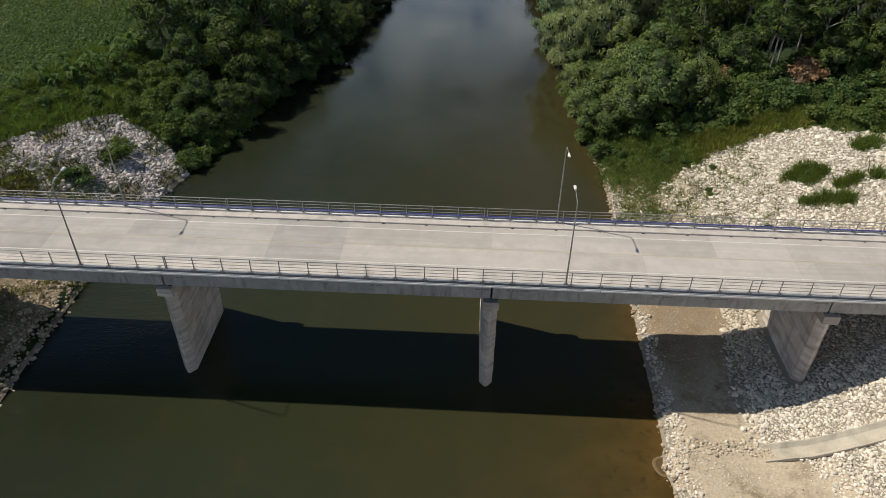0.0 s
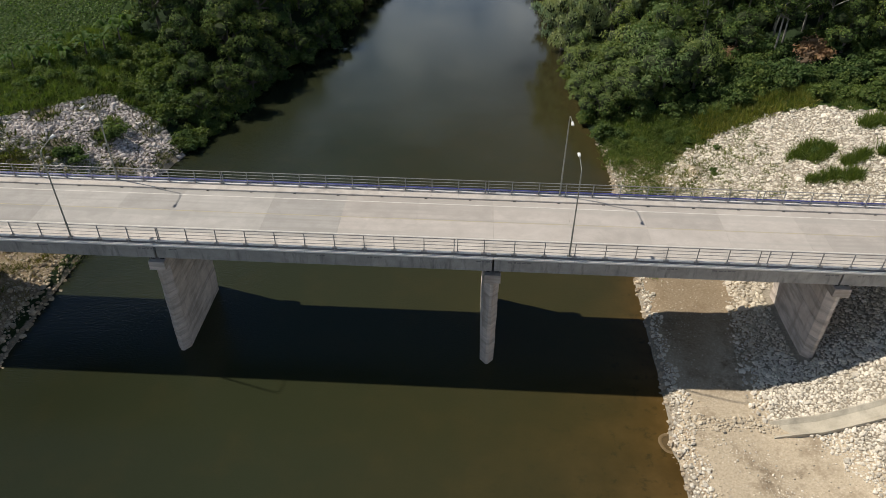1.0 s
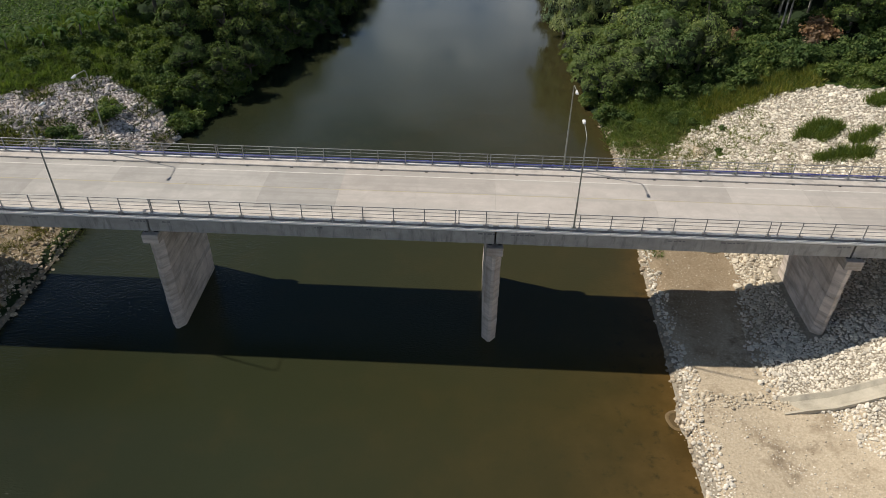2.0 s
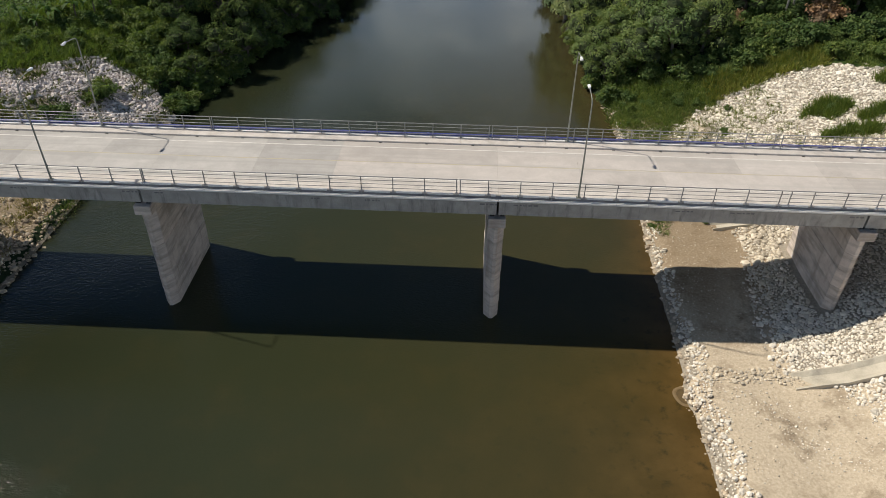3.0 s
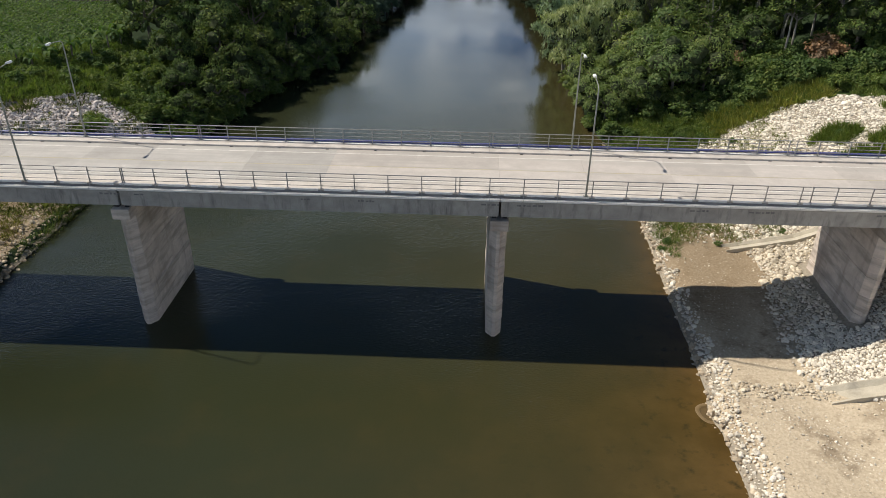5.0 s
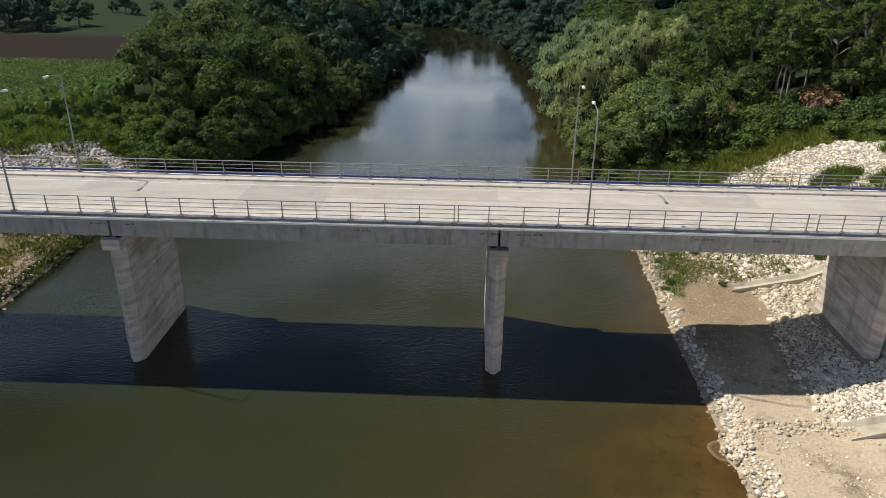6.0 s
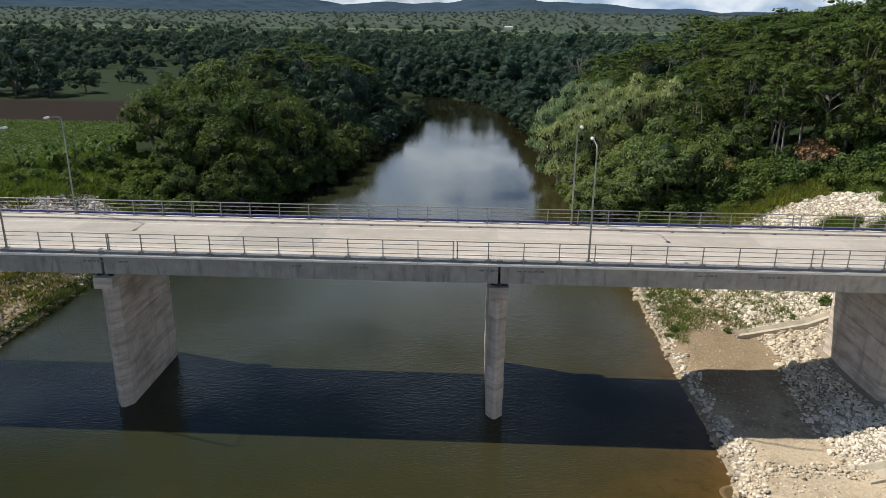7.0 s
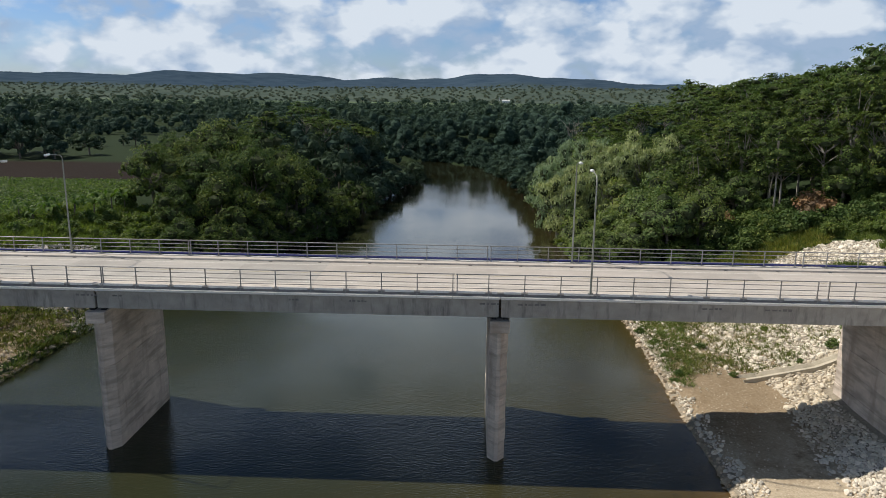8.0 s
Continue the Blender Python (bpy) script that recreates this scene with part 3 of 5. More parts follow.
def bridge_spans():
    for a, b in zip(JOINTS, JOINTS[1:]):
        x0, x1 = a + 0.09, b - 0.09
        span = empty("bridge_span", "grey concrete bridge span on weathered girders", "bridge span", Matrix.Translation((x0, MID, 11.6)), "bridge spans", "structure")
        inv = Matrix.Translation((-x0, -MID, -11.6))

        def put(name, bm, mat, label=""):
            bm.transform(inv)
            return part(name, bm, mat, span, label)
        # deck slab with edge ledges
        put("deck_slab", extrude_x(bmesh.new(), [(49.38, 12.96), (59.98, 12.96), (59.98, 13.12), (59.88, 13.14), (MID, 13.33), (49.5, 13.14), (49.38, 13.12)], x0, x1), M_FASCIA)
        # five I-shaped girders
        for k in range(5):
            y = 49.95 + k * 2.4
            lo = [(y - 0.36, 11.62), (y + 0.36, 11.62), (y + 0.36, 11.80), (y + 0.2, 11.98), (y + 0.2, 12.70), (y + 0.36, 12.82), (y + 0.36, 12.955), (y - 0.36, 12.955)]
            lo += [(y - 0.36, 11.8)] if k == 0 else [(y - 0.36, 12.82), (y - 0.2, 12.70), (y - 0.2, 11.98), (y - 0.36, 11.80)]
            put("girder", extrude_x(bmesh.new(), lo, x0, x1), M_FASCIA)
        # cross diaphragms at the ends
        for xa in (x0 + 0.3, x1 - 0.6):
            put("diaphragm", box(xa, xa + 0.3, 50.2, 59.3, 11.9, 12.93), M_FASCIA)
        # kerbs, one block a railing bay
        for side in (-1, 1):
            first = NEAR_POST if side < 0 else FAR_POST
            cuts = [first + BAY * k for k in range(-40, 40)]
            cuts = [a] + [c for c in cuts if x0 + 0.4 < c < x1 - 0.4] + [b]
            for c0, c1 in zip(cuts, cuts[1:]):
                yo, yi = MID + side * (5.05 if side < 0 else 5.07), MID + side * 3.72
                rim = 13.49 if side < 0 else 13.43
                o = [(yo, 13.1), (yo, rim - 0.03), (yo - side * 0.03, rim), (yi + side * 0.03, 13.50), (yi, 13.47), (yi, 13.1)]
                put("kerb", extrude_x(bmesh.new(), o, c0 + 0.005, c1 - 0.005), M_KERB)
        # pale mortar strips on the outer ledge and along the kerb's outer top
        for side in (-1, 1):
            first = NEAR_POST if side < 0 else FAR_POST
            cuts = [first + BAY * k for k in range(-40, 40)]
            cuts = [a] + [c for c in cuts if x0 + 0.4 < c < x1 - 0.4] + [b]
            for c0, c1 in zip(cuts, cuts[1:]):
                ys = sorted((MID + side * (5.392 if side < 0 else 5.37), MID + side * 5.12))
                put("edge_strip", box(c0 + 0.012, c1 - 0.012, ys[0], ys[1], 13.03 if side < 0 else 13.12, 13.19, 0.01), M_STRIP)
                if side < 0:
                    # dark strip over the gutter and up the kerb's outer face
                    put("gutter", extrude_x(bmesh.new(), [(MID - 5.118, 13.05), (MID - 5.118, 13.155), (MID - 5.085, 13.155), (MID - 5.062, 13.385), (MID - 5.053, 13.385), (MID - 5.053, 13.05)], c0, c1), M_GUTTER, "dark gutter and kerb face behind the ledge")
                    put("kerb_cap", box(c0 + 0.24, c1 - 0.24, MID - 5.085, MID - 4.96, 13.36, 13.512, 0.01), M_STRIP)
                    continue
                ys = sorted((MID + side * 5.068, MID + side * 4.90))
                put("kerb_cap", box(c0 + 0.28, c1 - 0.28, ys[0], ys[1], 13.40, 13.452), M_STRIP)
        # wearing course in panels, two lanes
        cuts = [a] + [c for c in (-11.75 + 7.1 * k for k in range(-12, 14)) if x0 + 1 < c < x1 - 1] + [b]
        for c0, c1 in zip(cuts, cuts[1:]):
            for side in (-1, 1):
                ya, yb = MID + side * 0.006, MID + side * 3.71
                zb, za = 13.34, ROAD_Z
                put("road_panel", extrude_x(bmesh.new(), [(ya, 13.2), (ya, za), (yb, zb), (yb, 13.1)], c0 + 0.003, c1 - 0.003), M_ROAD if c0 > -12 else M_ROAD_GREY)
        for side in (-1, 1):
            y = MID + side * 2.74
            put("edge_line", box(a, b, y - 0.06, y + 0.06, 13.352, 13.362), M_LINE, "worn white painted edge line")
        put("centre_line", box(a, b, MID - 0.12, MID - 0.04, 13.395, 13.404), M_YELLOW, "faded yellow painted centre line")
        # scuppers along the kerbs
        for side in (-1, 1):
            for k in range(-20, 18):
                c = -12.68 + 4.30 * k
                if x0 + 0.5 < c < x1 - 0.5:
                    y = MID + side * 3.66
                    put("scupper", box(c - 0.13, c + 0.13, y - 0.07, y + 0.07, 13.33, 13.356), M_DARK, "dark drain scupper")
        # faded illegible marks sprayed on the outer girder
        rnd = random.Random(int(a * 10))
        for c in (x0 + 1.2, x1 - 1.4, x0 + 14.5, x0 + 19.0):
            bm = bmesh.new()
            w = c
            for k in range(rnd.randint(2, 5)):
                ww, hh = rnd.uniform(0.12, 0.4), rnd.uniform(0.1, 0.17)
                add_box(bm, w, w + ww, 49.584, 49.592, 12.56, 12.56 + hh)
                w += ww + rnd.uniform(0.08, 0.15)
            put("sprayed_mark", bm, M_INK, "faded illegible spray marks")


def piers():
    proto = None
    for x in JOINTS[1:-1]:
        if proto:
            copy_thing(proto, Matrix.Translation((x + (0.35 if x > 20 else 0.0), MID, 0)))
            continue
        proto = empty("bridge_pier", "stained concrete wall pier with pointed noses and cap", "bridge pier", Matrix.Translation((x, MID, 0)), "bridge piers", "structure")
        t = 0.66
        for k, (z0, z1) in enumerate(((-3.0, 1.55), (1.55, 3.35), (3.35, 5.1), (5.1, 6.9), (6.9, 8.7), (8.7, 10.5))):
            g = 0.03 * (k % 2)
            bm = bmesh.new()
            prism_z(bm, [(-t - g, -4.5), (-0.14, -5.14 - g), (0.14, -5.14 - g), (t + g, -4.5), (t + g, 4.5), (0.14, 5.14 + g), (-0.14, 5.14 + g), (-t - g, 4.5)], z0, z1)
            bmesh.ops.bevel(bm, geom=[e for e in bm.edges if abs(e.verts[0].co.z - e.verts[1].co.z) < 0.01], offset=0.04, segments=1, affect="EDGES")
            part("lift", bm, M_PIER, proto)
        cap = part("pier_cap", box(-0.74, 0.74, -5.55, 5.55, 10.5, 11.42, 0.04), M_PIER, proto)
        for k in range(5):
            y = 49.95 + k * 2.4 - MID
            for dx in (-0.42, 0.42):
                part("bearing", box(dx - 0.18, dx + 0.18, y - 0.25, y + 0.25, 11.42, 11.62), M_DARK, proto, "dark rubber bearing")


def railing(name, y, first, extras, out):
    foot = 0.07 if out < 0 else 0.0
    rail = empty(name, "grey steel pedestrian railing with four bars", "railing", Matrix.Translation((0, y, 13.42)), "bridge railings")
    bm = bmesh.new()
    add_box(bm, -0.035, 0.035, -0.045, 0.045, foot, 1.36, 0.008)
    add_box(bm, -0.1, 0.1, -0.15, 0.06, foot, foot + 0.03)
    for dx in (-0.07, 0.07):
        add_box(bm, dx - 0.012, dx + 0.012, -0.12, -0.09, foot + 0.03, foot + 0.05)
    if out < 0:
        add_box(bm, -0.03, 0.03, -0.20, -0.185, -0.3, 0.06)
    base = part("post", bm, M_STEEL, rail)
    xs = [first + BAY * k for k in range(-33, 23)] + extras
    base.matrix_basis = Matrix.Translation((xs[0], 0, 0))
    for x in xs[1:]:
        child("post", base.data, rail, Matrix.Translation((x, 0, 0)))
    ends = sorted([-85.5, -57.2] + [e - 0.15 for e in extras] + [61.5])
    for z, r in ((1.36, 0.042), (1.03, 0.028), (0.68, 0.028), (0.31, 0.028)):
        for a, b in zip(ends, ends[1:]):
            v, f = tube([(a + 0.03, 0, z), (b - 0.03, 0, z)], [r, r], 8)
            child("bar", mesh_np("bar", np.array([tuple(q) for q in v]), np.array(f), M_STEEL, True), rail)


def lamp(x, side):
    """side -1: on the near kerb, reaching over the road."""
    y = MID + side * (4.99 if side < 0 else 4.95)
    root = empty("street_lamp", "tall galvanised street lamp with white head over the road", "street lamp", Matrix.Translation((x, y, 13.49 if side < 0 else 13.42)), "street lamps")
    up = -0.07 if side < 0 else 0.0
    d = -side
    pts = [(0, 0, 0.02), (0, 0, 3.0), (0, 0, 6), (0, 0, 8.25), (0, d * 0.07, 8.5), (0, d * 0.3, 8.66), (0, d * 1.0, 8.76), (0, d * 1.9, 8.84)]
    pts = [pts[0]] + [(px, py, pz + up) for px, py, pz in pts[1:]]
    child("pole", tubes_mesh("pole", [(pts, [0.085, 0.072, 0.06, 0.052, 0.048, 0.042, 0.036, 0.034])], M_POLE, 10), root)
    bm = box(-0.19, 0.19, -0.13, 0.13, 0.0, 0.03)
    for a in (-0.14, 0.14):
        for b in (-0.09, 0.09):
            add_box(bm, a - 0.02, a + 0.02, b - 0.02, b + 0.02, 0.03, 0.08)
    part("base_plate", bm, M_POLE, root)
    head_z = 8.86 + up
    bm = box(-0.15, 0.15, d * 2.14 - 0.33, d * 2.14 + 0.33, head_z - 0.06, head_z + 0.09)
    for v in bm.verts:
        near_pole = (v.co.y - d * 2.14) * d < 0
        v.co.x *= 0.6 if near_pole else 1.0
        v.co.x *= 0.72 if v.co.z > head_z else 1.0
        v.co.z += (0.0 if near_pole else -0.03) if v.co.z > head_z else 0.0
    bmesh.ops.bevel(bm, geom=list(bm.edges), offset=0.03, segments=2, affect="EDGES")
    head = part("lamp_head", bm, M_WHITE, root, "white tapered lamp head")
    bm = box(-0.115, 0.115, d * 2.2 - 0.21, d * 2.2 + 0.21, head_z - 0.10, head_z - 0.055, 0.015)
    part("lens", bm, M_PVC, head, "clouded lamp lens")


bridge_spans()
piers()
for x, a, b in ((JOINTS[0], -0.9, 0.05), (JOINTS[-1], -0.05, 0.9)):
    ab = empty("abutment", "plain concrete abutment wall at the bridge end", "abutment", Matrix.Translation((x, MID, 5)), "abutments", "structure")
    part("abutment_wall", box(a, b, -5.6, 5.6, -3, 6.45, 0.03), M_PIER, ab)
for name, x0, x1 in (("approach_road", -260, -88.18), ("approach_road", 62.88, 260)):
    tagged(part(name, extrude_x(bmesh.new(), [(50.0, 13.0), (50.0, 13.3), (MID, ROAD_Z), (59.5, 13.3), (59.5, 13.0)], x0, x1), M_ROAD), "pale concrete approach road on an embankment", "road", kind="structure")
railing("railing", 49.82, NEAR_POST, [-27.15, -0.72, 26.0], -1)
railing("railing", 59.70, FAR_POST, [-24.38, 2.0, 28.6], 1)
for x in (-35.12, 9.0):
    lamp(x, -1)
    lamp(x, 1)

# service pipes along the outer face of the far edge
pipe = empty("service_pipe", "blue water pipe on white brackets outside the railing", "pipe", Matrix.Translation((0, 60.02, 13.45)))
for k in range(-14, 11):
    a = 2.0 + 6.05 * k
    v, f = tube([(a + 0.01, 0, 0.13), (a + 6.04, 0, 0.13)], [0.105, 0.105], 10)
    child("pipe_length", mesh_np("pipe_length", np.array([tuple(q) for q in v]), np.array(f), M_BLUE, True), pipe)
    part("coupling", box(a - 0.12, a + 0.12, -0.12, 0.12, 0.005, 0.245, 0.04), M_BLUE, pipe)
for k in range(-33, 23):
    part("pipe_bracket", box(k * BAY + 2.6, k * BAY + 2.72, -0.13, 0.06, -0.34, 0.03), M_STEEL, pipe, "steel pipe bracket")
ledge = tagged(part("cable_duct", box(-86, 61.5, 59.87, 60.06, 13.13, 13.425, 0.02), M_PVC), "white plastic cable duct along the bridge edge", "duct")


# ---- concrete drainage channels laid on the banks ----
def channel(name, line, width, label):
    root = empty(name, label, "drainage channel", Matrix.Translation((line[0][0], line[0][1], 0)), "drainage channels")
    pts = [Vector((x, y, float(height(x, y)) + 0.30)) for x, y in line]
    pts[0].z -= 0.2
    bed, wall_a, wall_b = bmesh.new(), bmesh.new(), bmesh.new()
    h = width / 2
    for bm, prof in ((bed, [(-h * 0.5, -0.5), (h * 0.5, -0.5), (h * 0.5, -0.2), (-h * 0.5, -0.2)]),
                     (wall_a, [(-h, -0.5), (-h * 0.5 - 0.002, -0.5), (-h * 0.5 - 0.002, -0.2), (-h * 0.9, 0.1), (-h, 0.1)]),
                     (wall_b, [(h * 0.5 + 0.002, -0.5), (h, -0.5), (h, 0.1), (h * 0.9, 0.1), (h * 0.5 + 0.002, -0.2)])):
        rings = []
        for i, p in enumerate(pts):
            d = (pts[min(i + 1, len(pts) - 1)] - pts[max(i - 1, 0)]).normalized()
            s = Vector((-d.y, d.x, 0)).normalized()
            rings.append([bm.verts.new(p + s * u + Vector((0, 0, w)) - root.matrix_basis.translation) for u, w in prof])
        k = len(prof)
        for r0, r1 in zip(rings, rings[1:]):
            for j in range(k):
                bm.faces.new((r0[j], r0[(j + 1) % k], r1[(j + 1) % k], r1[j]))
        bm.faces.new(rings[0][::-1]), bm.faces.new(rings[-1])
        bmesh.ops.recalc_face_normals(bm, faces=bm.faces)
    part("channel_bed", bed, M_DITCH, root)
    part("channel_wall", wall_a, M_DITCH, root)
    part("channel_wall", wall_b, M_DITCH, root)


channel("drainage_channel", [(27.3, 41.8), (29, 41.7), (31, 41.7), (33, 41.8), (35, 41.85), (37.5, 42.0), (40, 42.3), (44, 43.2)], 1.85, "pale concrete drainage channel down the rubble slope")
channel("drainage_channel", [(26.4, 64.6), (28, 64.7), (30, 64.5), (33, 64.3), (36, 63.9), (40, 63.4), (45, 63)], 1.3, "pale concrete drainage channel behind the bridge")


# ---- rubble ----
def stone_shapes(count, seed):
    """Faceted stones of unit size."""
    rng = np.random.default_rng(seed)
    bm = bmesh.new()
    bmesh.ops.create_icosphere(bm, subdivisions=1, radius=1)
    bm.verts.ensure_lookup_table()
    v = np.array([tuple(q.co) for q in bm.verts])
    f = np.array([[q.index for q in face.verts] for face in bm.faces])
    bm.free()
    ln = np.linalg.norm(v, axis=1, keepdims=True)
    shapes = []
    for _ in range(count):
        s = v / ln * (1.06 + rng.normal(0, 0.115, v.shape))
        shapes.append(s * np.array([rng.uniform(0.8, 1.3), rng.uniform(0.7, 1.05), rng.uniform(0.55, 0.9)]) * 0.5)
    return shapes, f


SHAPES, STONE_FACES = stone_shapes(24, 5)


def rubble(name, spots, mat, parts_in, label, seed):
    """spots: rows of x, y, size. Those inside the stretch parts_in become objects, the rest one joined mesh."""
    rng = np.random.default_rng(seed)
    root = empty(name, label, "rubble", kind="stuff")
    shared = [mesh_np("stone", s, STONE_FACES, mat) for s in SHAPES]
    vs, fs, n, made = [], [], 0, 0
    zs = height(spots[:, 0], spots[:, 1])
    x0, x1, y0, y1 = parts_in
    for (x, y, s), z in zip(spots, zs):
        k = rng.integers(len(SHAPES))
        turn = Euler((rng.normal(0, 0.3), rng.normal(0, 0.3), rng.uniform(0, 6.283)))
        at = Vector((x, y, z + s * rng.uniform(0.02, 0.22)))
        if made < 300 and x0 < x < x1 and y0 < y < y1:
            child("stone", shared[k], root, Matrix.LocRotScale(at, turn, (s, s, s)))
            made += 1
            continue
        vs.append(SHAPES[k] @ (np.array(turn.to_matrix()).T * s) + np.array(at))
        fs.append(STONE_FACES + n)
        n += len(SHAPES[k])
    rest = child("stones", mesh_np("stones", np.concatenate(vs), np.concatenate(fs), mat), root)
    rest["kind"] = "stuff"


def scatter(x0, x1, y0, y1, step, rng, keep):
    xs, ys = np.meshgrid(np.arange(x0, x1, step), np.arange(y0, y1, step), indexing="ij")
    p = np.stack([xs.ravel(), ys.ravel()], 1) + rng.uniform(-0.5, 0.5, (xs.size, 2)) * step
    return p[keep(p[:, 0], p[:, 1])]


def sizes(p, rng, mean, spread):
    return np.concatenate([p, np.clip(rng.lognormal(math.log(mean), spread, len(p)), mean * 0.45, mean * 2.3)[:, None]], 1)


DIRT_EDGE = ([20, 36, 40.5, 42, 45.7, 49.3, 56, 60, 66, 70], [36, 33, 31, 27.4, 26.2, 26.7, 28, 28.9, 29, 28])


def on_channel(x, y):
    a = np.abs(y - np.interp(x, [27.3, 31, 35, 40, 44], [41.8, 41.7, 41.85, 42.3, 43.2])) < 0.9
    b = np.abs(y - np.interp(x, [26.4, 30, 36, 45], [64.6, 64.5, 63.9, 63])) < 0.65
    return (a & (x > 27.2) & (x < 44)) | (b & (x > 26.3) & (x < 45))


def under_pier(x, y):
    r = np.zeros(np.shape(x), bool)
    for j in JOINTS[1:-1]:
        r |= (np.abs(x - j) < 0.9) & (np.abs(y - MID) < 5.4)
    return r


rng = np.random.default_rng(11)


def keep_right(x, y):
    top = np.interp(x, [19, 24, 28, 31, 34, 40, 44, 49, 56, 70], [88, 89, 88.5, 91, 93, 93.4, 93.2, 90.2, 86, 81])
    top = top + 0.7 * np.sin(x * 1.9) * np.cos(x * 0.63) + 0.5 * np.sin(x * 4.3)
    grassy = (np.sin(x * 0.7 + 2) * np.cos(y * 0.55) > 0.55) & (x < 32) & (y > 66) & (np.sin(x * 5.3) * np.cos(y * 4.1 + x) > -0.25)
    return (x > np.interp(y, *DIRT_EDGE) - 0.8 * rng.random(np.shape(x))) & (y < top) & ~on_channel(x, y) & ~under_pier(x, y) & ~grassy & (x > 26 + 2.5 * rng.random(np.shape(x)))


p = scatter(25.5, 66, 66, 96, 0.285, rng, keep_right)
near = scatter(25.5, 54, 32, 66, 0.235, rng, keep_right)
# bridge shade put into the stone colour: darker tan on this stretch
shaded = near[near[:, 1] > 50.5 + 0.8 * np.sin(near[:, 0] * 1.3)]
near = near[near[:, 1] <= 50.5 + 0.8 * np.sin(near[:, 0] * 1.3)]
rubble("riprap_toe", sizes(shaded, rng, 0.235, 0.42), M_STONE_M, (28, 32, 50, 58), "tan rubble under and behind the bridge, toned down for shade", 18)
p = np.concatenate([sizes(near, rng, 0.25, 0.4), sizes(p, rng, 0.285, 0.42)])
rubble("riprap_slope", p, M_STONE, (27, 34, 42.8, 49), "pale limestone rubble covering the sunlit river slope", 1)
p = scatter(25.5, 60, 32, 96, 0.37, rng, keep_right)
p = p[(p[:, 0] < 46) & (p[:, 1] < 66)]
rubble("riprap_chips", sizes(p, rng, 0.22, 0.3), M_STONE, (27, 31, 44, 49), "small pale stones wedged between the rubble", 8)
def shore(x, y):
    return x - np.interp(y, *RIGHT)


p = scatter(16.6, 21.8, 30, 97, 0.34, rng, lambda x, y: (shore(x, y) > -0.55) & (shore(x, y) < 0.75))
rubble("shore_stones", sizes(p, rng, 0.29, 0.45), M_STONE_W, (18.0, 22, 36, 54), "river-stained stones lining the water's edge", 2)
p = scatter(16.6, 21.8, 30, 97, 0.26, rng, lambda x, y: (shore(x, y) > 0.55) & (shore(x, y) < np.interp(y, [30, 44, 50, 75, 97], [2.4, 2.3, 1.5, 1.15, 1.0]) + 0.35 * np.sin(y * 1.7)))
rubble("shore_rubble", sizes(p, rng, 0.215, 0.5), M_STONE, (18.6, 22, 36, 52), "pale stones heaped along the dirt track's edge", 16)
p = scatter(28.2, 31.7, 57.5, 66, 0.75, rng, lambda x, y: ~on_channel(x, y) & ~under_pier(x, y) & (x > 28.2 + 0.35 * (y - 60)))
rubble("pier_boulders", sizes(p, rng, 0.6, 0.28), M_STONE_M, (28, 32, 57, 66), "tan boulders heaped against the bridge pier", 15)
# loose pebbles over the dirt track, with one band across it
p = scatter(20.5, 33, 32, 68, 0.36, rng, lambda x, y: (x < np.interp(y, *DIRT_EDGE)) & (rng.random(np.shape(x)) < np.where(y < 41.2, 0.62, 0.24) + 0.6 * np.exp(-(x - 21) / 1.2)))
rubble("loose_stones", sizes(p, rng, 0.075, 0.5), M_STONE_M, (21, 30, 41, 44.5), "loose small stones strewn over the dirt track", 3)

p = scatter(20.4, 28.2, 41.2, 44.2, 0.23, rng, lambda x, y: np.abs(y - 42.5 - 0.25 * np.sin(x * 1.3)) < 0.55 + 0.5 * rng.random(np.shape(x)))
near = scatter(21, 33, 33, 41.2, 0.25, rng, lambda x, y: (x < np.interp(y, *DIRT_EDGE)) & (rng.random(np.shape(x)) < 0.35 + 0.3 * np.sin(x * 0.8 + y * 0.5)))
rubble("track_gravel", sizes(near, rng, 0.09, 0.45), M_STONE, (24, 28, 37, 40), "pale gravel scattered over the near dirt track", 14)
rubble("stone_band", sizes(p, rng, 0.19, 0.4), M_STONE_M, (21, 27, 41.5, 44), "band of small stones across the dirt track", 12)

p = scatter(20.5, 30, 66, 92, 0.5, rng, lambda x, y: (x > np.interp(y, *RIGHT) + 1.2) & (y < np.interp(x, [19, 28, 33], [86, 89, 93])) & (rng.random(np.shape(x)) < 0.9))
rubble("scattered_stones", sizes(p, rng, 0.28, 0.4), M_STONE, (24, 27, 66, 76), "scattered pale stones among dry grass by the shore", 6)


def keep_left(x, y):
    top = np.interp(x, [-75, -63, -60, -56, -53, -46, -41, -38], [74, 81.5, 85.5, 91, 95, 93.5, 88.5, 80])
    grassy = (np.sin(x * 0.8 + 1) * np.cos(y * 0.6 + 2) > 0.5) & (y > 70) & (y < 90)
    return (y < top) & (y > 76.5 + 1.2 * np.sin(x * 1.3)) & (x < np.interp(y, *LEFT) + 0.5) & ~under_pier(x, y) & ~grassy


